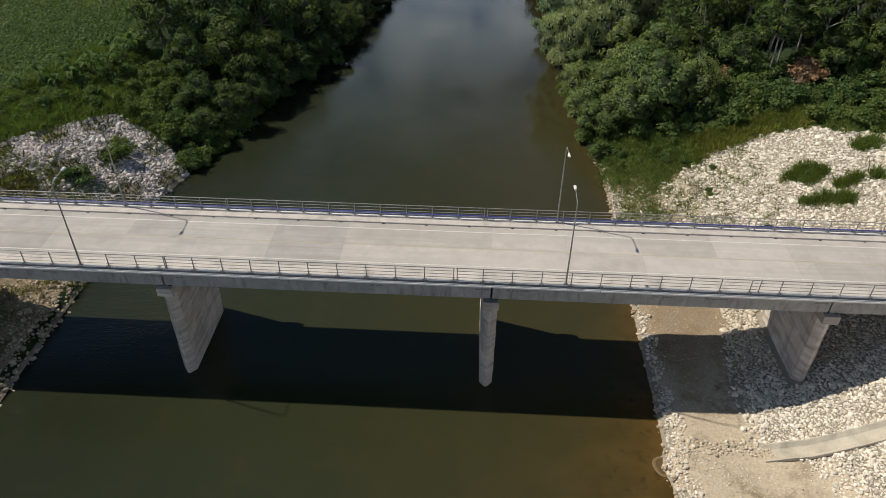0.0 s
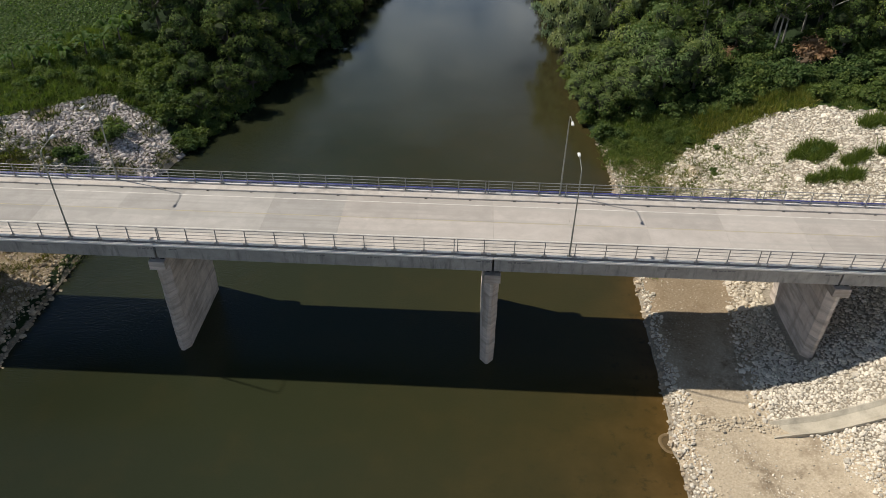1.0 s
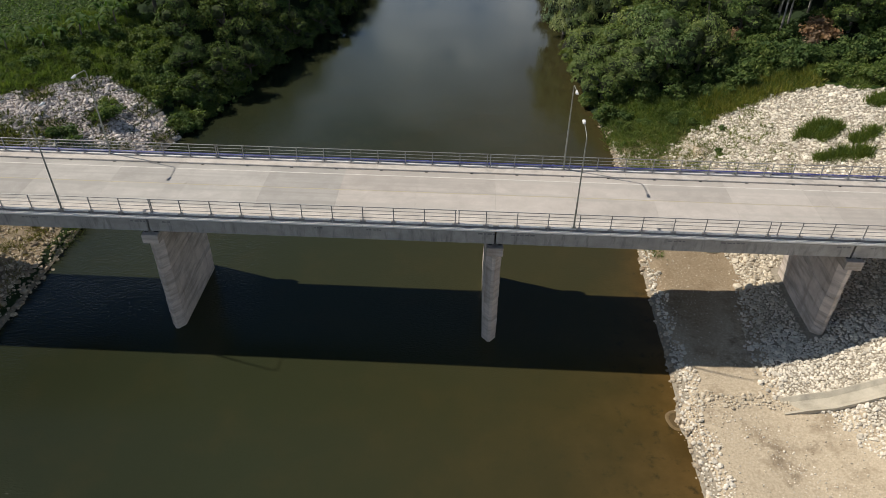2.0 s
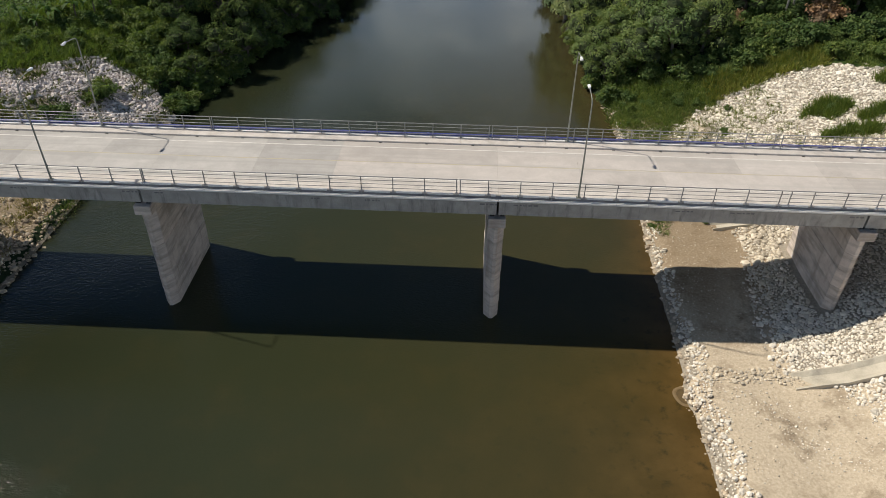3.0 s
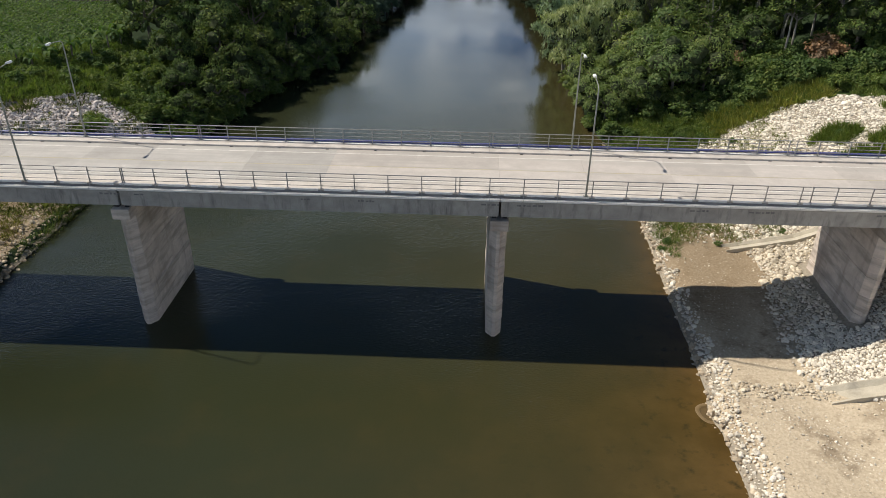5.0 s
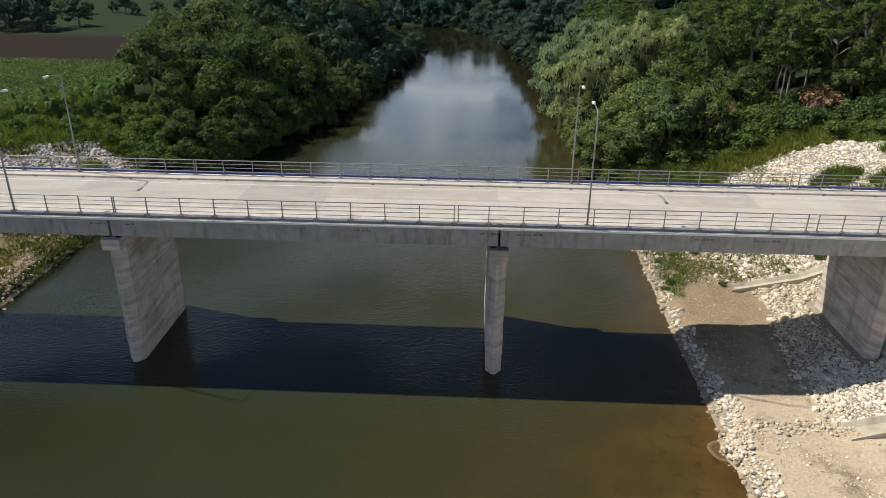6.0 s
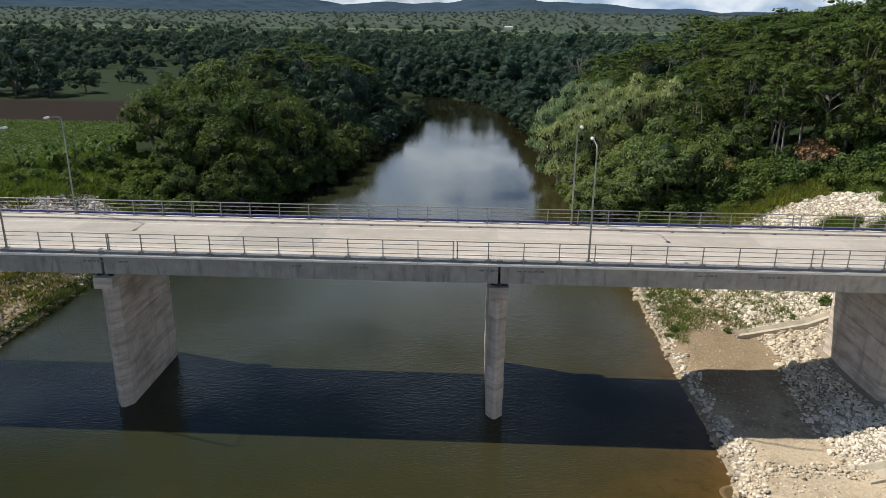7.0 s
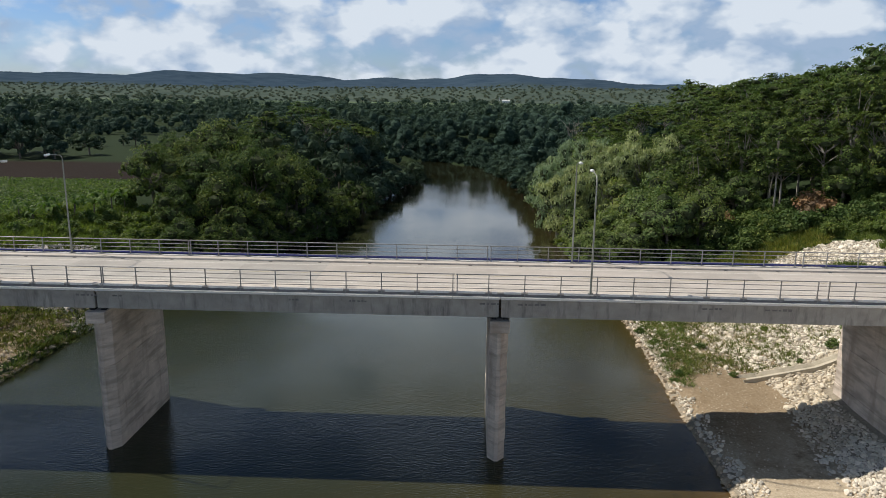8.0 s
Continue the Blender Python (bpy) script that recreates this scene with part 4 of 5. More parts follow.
p = scatter(-62, -43.4, 38, 79, 0.36, rng, lambda x, y: rng.random(np.shape(x)) < np.interp(-44.5 - x, [-0.6, 0, 2.6, 4.5, 17], [0.95, 0.95, 0.6, 0.12, 0.06]) * np.interp(y, [60, 66, 79], [1.0, 0.45, 0.3]))
rubble("left_shore_stones", sizes(p, rng, 0.33, 0.42), M_STONE_W, (-46, -44, 56, 70), "cream and brown stones along the left shore", 9)
p = scatter(-64, -45.5, 38, 79, 0.34, rng, lambda x, y: rng.random(np.shape(x)) < 0.45 + 0.35 * np.sin(x * 0.7 + y * 0.4))
rubble("left_bank_gravel", sizes(p, rng, 0.15, 0.5), M_STONE_M, (-50, -46, 56, 70), "tan gravel strewn over the low left bank", 19)
p = scatter(-74, -39, 38, 96, 0.28, rng, keep_left)
rubble("riprap_bank", sizes(p, rng, 0.31, 0.38), M_STONE_L, (-50, -44, 76, 90), "pinkish-grey rubble mound above the river", 4)

p = scatter(-74, -39, 70, 96, 0.34, rng, keep_left)
rubble("mound_chips", sizes(p, rng, 0.2, 0.35), M_STONE_L, (-50, -46, 78, 88), "small pinkish stones filling the rubble mound", 17)

# a small washed-out fan of sand in the shallows
def sand_fan(x, y, r):
    fan = empty("sand_fan", "small rounded fan of wet sand in the shallows", "sand", Matrix.Translation((x, y, 0.0)), kind="structure")
    for name, prof, mat, label in (("fan_bed", [(0.0, 0.05), (0.35, 0.045), (0.62, 0.03), (0.74, 0.03), (0.80, -0.12)], M_MUD, ""),
                                   ("fan_rim", [(0.70, -0.05), (0.76, 0.025), (0.88, 0.035), (0.97, 0.016), (1.12, -0.04)], M_SAND, "pale sandy rim")):
        bm, rings, turns = bmesh.new(), [], 36
        for q, z in prof:
            rings.append([bm.verts.new((r * q * math.cos(a) * (1 + 0.05 * math.sin(3 * a)), r * q * math.sin(a) * (1.05 + 0.06 * math.sin(2 * a + 1)), z)) for a in (2 * math.pi * k / turns for k in range(turns))])
        for r0, r1 in zip(rings, rings[1:]):
            for k in range(turns):
                bm.faces.new((r0[k], r1[k], r1[(k + 1) % turns], r0[(k + 1) % turns]))
        bmesh.ops.remove_doubles(bm, verts=bm.verts, dist=0.001)
        part(name, bm, mat, fan, label)


sand_fan(18.75, 40.95, 1.15)


# ---- vegetation ----
def leaves(centres, radii, per, size, rng, droop=0.0, flat=0.5, up=0.35, inner=0.55, axis=None):
    """Diamond leaves on the shells of clumps; axis: the way each clump faces. Returns verts and quads."""
    k = len(centres)
    c = np.repeat(centres, per, 0)
    r = np.repeat(radii, per, 0)
    d = rng.normal(size=(k * per, 3))
    d /= np.linalg.norm(d, axis=1, keepdims=True)
    face = np.zeros_like(d) if axis is None else np.repeat(axis, per, 0)
    if axis is None:
        d[:, 2] = np.where(d[:, 2] < -0.25, -d[:, 2], d[:, 2])
    else:
        inward = np.sum(d * face, 1, keepdims=True)
        d = np.where(inward < -0.1, d - 2 * inward * face, d)
    pos = c + d * r * np.clip(rng.normal(0.93, 0.17, (k * per, 1)), inner, 1.4)
    nrm = d * (1 - flat) + face * 0.6 + rng.normal(0, 0.38, d.shape) + np.array([0, 0, up])
    nrm /= np.linalg.norm(nrm, axis=1, keepdims=True)
    t = np.cross(nrm, rng.normal(size=d.shape))
    t[:, 2] -= droop
    t /= np.linalg.norm(t, axis=1, keepdims=True)
    b = np.cross(nrm, t)
    s = size * rng.uniform(0.6, 1.35, (k * per, 1))
    w = s * rng.uniform(0.35, 0.6, (k * per, 1))
    tip = pos + t * s - np.array([0, 0, 1]) * s * 0.25
    v = np.stack([pos - t * s, pos + b * w, tip, pos - b * w], 1).reshape(-1, 3)
    f = np.arange(len(v)).reshape(-1, 4)
    return v, f


def lump(seed, rings=2):
    """A lumpy dome of unit size."""
    bm = bmesh.new()
    bmesh.ops.create_icosphere(bm, subdivisions=rings, radius=1)
    bm.verts.ensure_lookup_table()
    v = np.array([tuple(q.co * (1 + 0.30 * noise.noise(q.co * 2.1 + Vector((seed * 3.7, 0, 0))) + 0.16 * noise.noise(q.co * 4.7 + Vector((0, seed * 2.3, 0))))) for q in bm.verts])
    f = np.array([[q.index for q in face.verts] for face in bm.faces])
    bm.free()
    return v, f


SIMPLE = [lump(k, 2) for k in range(8)]
COARSE = [lump(k, 1) for k in range(8)]


def lobed_crown(c, r, per, size, rng, droop=0.0, flat=0.5, up=0.35, fill=0.8, lumps=None, sprays=0, spray=0.36):
    """Leafy lobes: an opaque inner mass in each, leaves all over it, or that many leafy sprays standing out of it. Returns verts and triangles."""
    vs, fs, n = [], [], 0
    for ci, ri in zip(c, r):
        v, f = (lumps or COARSE)[int(rng.integers(8))]
        a = rng.uniform(0, 6.283)
        turn = np.array([[math.cos(a), -math.sin(a), 0], [math.sin(a), math.cos(a), 0], [0, 0, 1]])
        vs.append((v @ turn.T) * ri * fill + ci)
        fs.append(f + n)
        n += len(v)
    face = None
    if sprays:
        c, r = np.repeat(c, sprays, 0), np.repeat(r, sprays, 0)
        face = rng.normal(size=c.shape)
        face /= np.linalg.norm(face, axis=1, keepdims=True)
        face[:, 2] = np.where(face[:, 2] < -0.4, -face[:, 2], face[:, 2])
        c = c + face * r * rng.uniform(0.62, 0.95, (len(c), 1))
        r = r * spray * rng.uniform(0.6, 1.3, (len(c), 1))
    lv, lf = leaves(c, r, per, size, rng, droop, flat, up, 0.4 if sprays else 0.55, face)
    vs.append(lv)
    fs += [lf[:, [0, 1, 2]] + n, lf[:, [0, 2, 3]] + n]
    return np.concatenate(vs), np.concatenate(fs)


def tree(name, label, clumps, trunk_runs, per, size, leafmat, bark, seed, droop=0.0, flat=0.5, up=0.35, fill=0.8, sprays=0, spray=0.36):
    rng = np.random.default_rng(seed)
    c = np.array([q[0] for q in clumps], float)
    r = np.array([q[1] for q in clumps], float)
    root = empty(name, label, "tree")
    child("trunk", tubes_mesh("trunk", trunk_runs, bark), root)
    v, f = lobed_crown(c, r, per, size, rng, droop, flat, up, fill, None, sprays, spray)
    crown = child("crown", mesh_np("crown", v, f, leafmat), root)
    if leafmat is L_FAR:
        return root
    # inner lumps are coloured dark to stand for shade within the crown
    crown.data.materials.append(M_INNER_SHADE)
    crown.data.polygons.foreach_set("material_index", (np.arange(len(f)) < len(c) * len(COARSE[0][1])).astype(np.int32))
    return root


def limbs(base, tops, r0, rng, kink=0.6):
    runs = []
    for t in tops:
        a, b = Vector(base), Vector(t)
        m1 = a.lerp(b, 0.4) + Vector(rng.normal(0, kink, 3)) * 0.5
        m2 = a.lerp(b, 0.75) + Vector(rng.normal(0, kink, 3)) * 0.5
        runs.append(([a, m1, m2, b], [r0, r0 * 0.7, r0 * 0.45, r0 * 0.15]))
    return runs


def dense_tree(seed, per=30, size=0.22, mat=None, sprays=16):
    """Broad riverside tree, leafy almost to the ground; about 11 m."""
    rng = np.random.default_rng(seed)
    clumps = [((rng.normal(0, 0.6), rng.normal(0, 0.6), 8.3), (2.6, 2.6, 2.2))]
    for count, rad, z, s in ((5, 2.7, 6.3, 2.25), (6, 3.7, 3.6, 1.9)):
        start = rng.uniform(0, 6.283)
        for k in range(count):
            a, d, q = start + 6.283 * (k + rng.uniform(-0.3, 0.3)) / count, rad * rng.uniform(0.8, 1.2), s * rng.uniform(0.72, 1.22)
            clumps.append(((d * math.cos(a), d * math.sin(a), z + rng.normal(0, 0.75)), (q * 1.08, q * 1.08, q * 0.88)))
    runs = [([(0, 0, -0.5), (0.1, 0, 2), (0.2, 0.1, 4.5)], [0.38, 0.3, 0.22])] + limbs((0.2, 0.1, 3.5), [c[0] for c in clumps], 0.16, rng)
    return tree("broadleaf_tree", "dense dark-green broadleaf tree on the river bank", clumps, runs, per, size, mat or L_DENSE, M_BARK, seed, flat=0.35, up=0.25, fill=0.6, sprays=sprays)


def umbrella_tree(seed, per=20, size=0.22, sprays=9):
    """Spreading flat-crowned tree on a pale forked trunk; about 16 m."""
    rng = np.random.default_rng(seed)
    clumps = []
    for k in range(19):
        a, rad = k * 2.4 + rng.uniform(-0.5, 0.5), 6.4 * math.sqrt((k + 0.5) / 19)
        z = 13.9 - rad * rad * 0.055 + rng.normal(0, 0.5) - (2.3 if k % 4 == 1 else 0)
        s = rng.uniform(0.95, 1.65)
        clumps.append(((rad * math.cos(a), rad * math.sin(a), z), (s * 1.4, s * 1.4, s * 0.6)))
    runs = [([(0, 0, -0.5), (0.2, 0, 3), (-0.2, 0.3, 6), (0.2, 0.1, 9)], [0.3, 0.24, 0.19, 0.13])] + limbs((-0.1, 0.3, 6.6), [c[0] for c in clumps[10:15]], 0.13, rng, 0.9) + limbs((0.2, 0.1, 8.8), [c[0] for c in clumps[4:10]], 0.11, rng, 0.8)
    return tree("spreading_tree", "tall spreading tree with flat feathery green crown", clumps, runs, per, size, L_UMBRELLA, M_PALEBARK, seed, flat=0.6, up=0.55, fill=0.5, sprays=sprays, spray=0.45)


def slender_tree(seed):
    """Thin pale trunk with sparse crown; about 15 m."""
    rng = np.random.default_rng(seed)
    clumps = []
    for _ in range(26):
        u = rng.uniform(0, 1)
        a, rad = rng.uniform(0, 6.283), (0.8 + 2.3 * math.sin(math.pi * min(1, u * 0.8 + 0.15))) * rng.uniform(0.4, 1)
        s = rng.uniform(0.7, 1.35)
        clumps.append(((rad * math.cos(a), rad * math.sin(a), 6.8 + 8.0 * u), (s * 1.15, s * 1.15, s * 0.75)))
    runs = [([(0, 0, -0.5), (0.25, 0.1, 4), (0.0, 0.2, 8.5), (0.3, 0, 13.5)], [0.2, 0.16, 0.12, 0.05])] + limbs((0.1, 0.1, 6.5), [c[0] for c in clumps[:9]], 0.09, rng)
    return tree("slender_tree", "slender tree with pale bare trunk and loose crown", clumps, runs, 16, 0.2, L_DENSE, M_PALEBARK, seed, flat=0.35, fill=0.4, sprays=7, spray=0.45)


def willow_tree(seed):
    """Light grey-green drooping tree over the water; about 12 m."""
    rng = np.random.default_rng(seed)
    clumps = []
    for _ in range(52):
        a, u = rng.uniform(0, 6.283), rng.random()
        rad = 5.0 * math.sin(math.pi * (0.25 + 0.6 * (1 - u))) * rng.uniform(0.5, 1)
        s = rng.uniform(0.8, 1.5)
        clumps.append(((rad * math.cos(a), rad * math.sin(a), 2.2 + 9.4 * u), (s, s, s * 0.95)))
    runs = [([(0, 0, -0.5), (0.3, 0, 2), (0.5, 0.3, 5)], [0.34, 0.28, 0.2])] + limbs((0.4, 0.2, 3.2), [c[0] for c in clumps[:18]], 0.14, rng, 0.9)
    return tree("willow_tree", "light grey-green drooping tree leaning over the water", clumps, runs, 210, 0.18, L_WILLOW, M_PALEBARK, seed, droop=1.6, flat=0.35, up=0.25, fill=0.5)


def shrub(seed, mat=None, label="leafy green shrub growing on the bank"):
    rng = np.random.default_rng(seed)
    clumps = []
    for _ in range(14):
        a, rad, u = rng.uniform(0, 6.283), 1.1 * math.sqrt(rng.random()), rng.random()
        s = rng.uniform(0.4, 0.75)
        clumps.append(((rad * math.cos(a), rad * math.sin(a), 0.3 + 1.2 * u * (1 - rad * 0.35)), (s, s, s * 0.8)))
    c, r = np.array([q[0] for q in clumps]), np.array([q[1] for q in clumps])
    root = empty("shrub", label, "shrub")
    child("trunk", tubes_mesh("trunk", limbs((0, 0, -0.2), [q[0] for q in clumps[:7]], 0.035, rng, 0.1), M_BARK, 4), root)
    v, f = lobed_crown(c, r, 40, 0.155, rng, fill=0.5)
    child("foliage", mesh_np("foliage", v, f, mat or L_SCRUB), root)
    return root


def banana(seed):
    rng = np.random.default_rng(seed)
    root = empty("banana_plant", "banana plant with long arching leaves", "banana plant")
    child("stem", tubes_mesh("stem", [([(0, 0, -0.2), (0, 0, 1.2), (0.03, 0, 2.2)], [0.13, 0.11, 0.07])], M_BARK, 8), root)
    for k in range(8):
        a, ln, rise = k * 2.4 + rng.uniform(-0.3, 0.3), rng.uniform(1.6, 2.3), rng.uniform(0.5, 1.5)
        n = 9
        vs, fs = [], []
        for i in range(n):
            u = i / (n - 1)
            out, z = ln * (u * 0.9 + 0.1 * u * u), 2.1 + rise * math.sin(u * 2.3) - 0.9 * u * u
            w = 0.30 * math.sin(math.pi * (0.06 + 0.92 * u)) + 0.015
            for s, dz in ((-1, 0.05), (0, 0), (1, 0.05)):
                vs.append((math.cos(a) * out - math.sin(a) * w * s, math.sin(a) * out + math.cos(a) * w * s, z + dz * w * 4))
        for i in range(n - 1):
            for j in (0, 1):
                q = i * 3 + j
                fs.append((q, q + 1, q + 4, q + 3))
        child("leaf", mesh_np("leaf", np.array(vs), np.array(fs), L_BANANA, True), root)
    return root


def dead_tree(seed):
    rng = np.random.default_rng(seed)
    tops = [(rng.normal(0, 3.2), rng.normal(0, 2.2), rng.uniform(8, 13)) for _ in range(16)]
    runs = [([(0, 0, -0.5), (0.2, 0, 3), (0.1, 0, 5.5)], [0.32, 0.26, 0.2])] + limbs((0.1, 0, 4.5), tops, 0.13, rng, 1.0)
    for t in tops[:10]:
        e = [(t[0] * 0.75 + rng.normal(0, 1.6), t[1] * 0.75 + rng.normal(0, 1.6), t[2] * 0.8 + rng.uniform(0.4, 2.4)) for _ in range(2)]
        runs += limbs((t[0] * 0.72, t[1] * 0.72, 4.5 + (t[2] - 4.5) * 0.72), e, 0.06, rng, 0.4)
    root = empty("bare_tree", "leafless pale grey tree among the woods", "tree")
    child("trunk", tubes_mesh("trunk", runs, M_PALEBARK, 6), root)
    return root


def plant(proto, spots, rng):
    """Stand copies of a thing at x, y, scale; the first spot takes the thing itself."""
    for i, (x, y, s) in enumerate(spots):
        m = Matrix.LocRotScale((x, y, float(height(x, y)) - 0.05), Euler((rng.normal(0, 0.04), rng.normal(0, 0.04), rng.uniform(0, 6.283))), (s, s, s * rng.uniform(0.9, 1.12)))
        if i == 0:
            proto.matrix_basis = m
        else:
            q = copy_thing(proto, m)
            q.scale = m.to_scale()


vr = np.random.default_rng(21)


def grove(protos, spots):
    pick = vr.integers(len(protos), size=len(spots))
    pick[:len(protos)] = np.arange(len(protos))[:len(spots)]
    for k, pr in enumerate(protos):
        plant(pr, [s for s, q in zip(spots, pick) if q == k], vr)


def spread(x0, x1, y0, y1, gap, lo, hi, keep):
    out = []
    for x, y in scatter(x0, x1, y0, y1, gap, vr, keep):
        out.append((float(x), float(y), float(vr.uniform(lo, hi))))
    return out


# woods on the left bank
dense = [dense_tree(31), dense_tree(32), dense_tree(33)]
spots = [(-53.5, 117.5, 1.0), (-45, 121, 1.1), (-47.5, 111, 0.72), (-41.5, 115, 1.05), (-36.4, 109.5, 0.66), (-34.9, 116.5, 0.7), (-40, 128.5, 1.15), (-32.4, 124.5, 0.72), (-37.4, 121.5, 0.8), (-36, 136, 1.1), (-29.2, 132.5, 0.7), (-34.5, 145, 1.05), (-28.2, 141.5, 0.72), (-39, 104, 0.66), (-41, 98, 0.5), (-51.5, 128, 1.0), (-44, 104.5, 0.6), (-44, 137, 1.1)]
spots += spread(-72, -24, 132, 245, 9.5, 0.85, 1.3, lambda x, y: (x < np.interp(y, *LEFT) - 5.5) & (x > np.interp(y, [120, 150, 180, 245], [-60, -66, -60, -60])) & ~((x > -46) & (y < 142)))
for yy in np.arange(150, 232, 6.2):
    spots.append((float(np.interp(yy, *LEFT)) - vr.uniform(-1.6, 0.6), float(yy), float(vr.uniform(0.55, 0.78))))
for yy in np.arange(152, 245, 6.2):
    spots.append((float(np.interp(yy, *RIGHT)) + vr.uniform(-0.3, 1.6), float(yy), float(vr.uniform(0.6, 0.9))))
# lower, brighter trees on the right bank, next to the water
front = [(20.0, 103, 0.6), (24.5, 103.2, 0.72), (29.5, 103.8, 0.9), (34, 104.5, 0.75), (18.9, 109, 0.7), (18.8, 114.5, 0.75), (19.5, 120, 0.8), (24, 110, 0.9), (29, 112, 1.0), (26, 118, 0.9), (60, 97, 0.7), (65, 95, 0.8), (54, 104, 0.75), (60, 102, 0.85), (66, 100, 0.9), (72, 97, 0.9)]
spots += spread(34, 76, 112, 150, 8.5, 0.6, 0.95, lambda x, y: x > 30)
def shown(s):
    return s[1] < 152


grove(dense, [s for s in spots if shown(s)] + [s for s in front if s[0] >= 38])
# front trees wear the leaf with the sun's brightness in it
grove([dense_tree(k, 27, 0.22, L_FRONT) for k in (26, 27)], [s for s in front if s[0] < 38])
backs = [dense_tree(k, 14, 0.3, None, 10) for k in (34, 35, 36)]
spots += [(-117, 192, 1.25), (-127, 196, 1.4), (-137, 193, 1.3), (-146, 199, 1.4), (-132, 205, 1.3), (-156, 194, 1.3), (-166, 200, 1.35), (-109, 200, 0.8), (-112, 188, 0.7), (-121, 187, 0.75), (-131, 188, 0.8), (-141, 189, 0.8), (-151, 188, 0.8), (-161, 190, 0.8)]
spots += [(-100 + 5.5 * k, 232 + 4 * math.sin(k * 1.7), 0.45 + 0.12 * math.sin(k * 2.3)) for k in range(-14, 7)]
grove(backs, [s for s in spots if not shown(s) and s[1] < 168])
# trees from 168 on take the leaf with cloud shade in it
shady = [dense_tree(k, 14, 0.3, L_FAR, 10) for k in (37, 38, 39)]
grove(shady, [s for s in spots if s[1] >= 168])
willows = [willow_tree(41), willow_tree(42)]
grove(willows, [(17.8, 128, 1.1), (17.4, 135, 1.28), (22, 142, 1.22), (28, 138, 1.3), (19.5, 148, 1.1), (25, 130, 1.2), (33, 134, 1.2)])
tall = [umbrella_tree(51), umbrella_tree(52), umbrella_tree(53)]
spots = spread(32, 62, 116, 215, 9.0, 0.7, 0.9, lambda x, y: (x > np.interp(y, [116, 140, 170, 215], [40, 33, 26, 24])))
spots += spread(62, 100, 116, 215, 9.0, 0.9, 1.12, lambda x, y: x > 62)
spots += [(58, 105, 0.85), (65, 103, 1.0), (72, 104, 1.1), (47.5, 109.5, 0.72), (53, 108, 0.8), (79, 100, 1.1), (71.5, 130, 1.28), (-40, 196, 0.95), (-48, 205, 1.0), (-34, 200, 0.9), (-55, 190, 0.95)]
grove(tall, [s for s in spots if s[1] < 168])
backs = [umbrella_tree(k, 10, 0.33, 7) for k in (54, 55, 56)]
grove(backs, [s for s in spots if s[1] >= 168])
slim = [slender_tree(61), slender_tree(62)]
grove(slim, [(42.7, 121.5, 1.0), (45, 120, 0.95), (38, 116, 0.85), (46, 108, 1.0), (55, 106, 1.1), (36, 121, 0.9), (47, 112, 0.9), (60, 101, 1.0), (33, 119, 0.8), (52, 114, 1.0), (56, 110, 1.05)])
bare = [dead_tree(71)]
grove(bare, [(34, 235, 1.0), (-62, 300, 1.0), (-30, 290, 0.9), (60.5, 103.5, 0.9)])

# shrubs on banks and rubble
bush = [shrub(81), shrub(82), shrub(83)]
CLUMPS = [(42.0, 82, 1.2), (43.4, 82.6, 1.0), (44.3, 80.8, 1.1), (43, 79.8, 0.8), (45.6, 77.1, 0.9), (47, 77.4, 0.7), (43.4, 75.4, 1.0), (44.8, 74, 1.0), (41.6, 75.8, 0.8), (51.6, 85, 1.3), (50.3, 84.6, 0.8), (49.5, 77.5, 0.7)]
spots = [(43.4, 81.2, 0.6), (44.6, 82.4, 0.5), (44.1, 74.6, 0.5), (50.9, 84.8, 0.6),
         (-49.2, 87, 1.4), (-49.7, 85.4, 1.2), (-50.4, 88.8, 0.9), (-51.7, 79.9, 1.3), (-53.4, 79.2, 0.8), (35.5, 66.5, 0.6), (38, 68, 0.7)]
spots += spread(-50, -39, 86, 108, 1.9, 0.8, 1.5, lambda x, y: (x < np.interp(y, *LEFT) - 0.2) & (y > np.interp(x, [-54, -46, -41], [97, 94, 88])))
spots += spread(-66, -50, 96, 118, 2.8, 0.7, 1.4, lambda x, y: (y > 97 + 0.4 * (x + 50)) & (x > -64 + (y - 96) * 0.3))
spots += spread(22, 72, 85, 112, 2.5, 0.8, 1.7, lambda x, y: y > np.interp(x, [22, 28, 34, 39, 44, 49, 56, 72], [101.5, 99, 97.6, 98, 95.8, 92, 87.5, 83]))
spots += spread(17, 22, 96, 125, 2.2, 0.8, 1.5, lambda x, y: x > np.interp(y, *RIGHT) + 0.3)
spots += spread(20, 45, 91, 101, 2.0, 0.35, 0.75, lambda x, y: (y > np.interp(x, [19, 24, 28, 31, 34, 40, 44, 46], [94, 92.5, 91.5, 92, 94.5, 96, 95.5, 97])) & (vr.random(np.shape(x)) < 0.7))
spots += spread(21, 40, 64, 92, 3.4, 0.25, 0.45, lambda x, y: vr.random(np.shape(x)) < 0.3)
spots += spread(-80, -62, 78, 104, 2.2, 0.4, 1.0, lambda x, y: (x > np.interp(y, [74, 98, 120], [-79, -68, -62])) & (y > np.interp(x, [-75, -62], [80, 88])))
for yy in np.arange(90, 150, 1.5):
    spots.append((float(np.interp(yy, *LEFT)) + vr.uniform(-0.9, 0.5), float(yy), float(vr.uniform(0.9, 1.7))))
spots = [s for s in spots if math.hypot(s[0] - 49.7, s[1] - 102.6) > 3.6]
grove(bush, [s for s in spots if not (s[0] > 33 and s[1] > 93)])
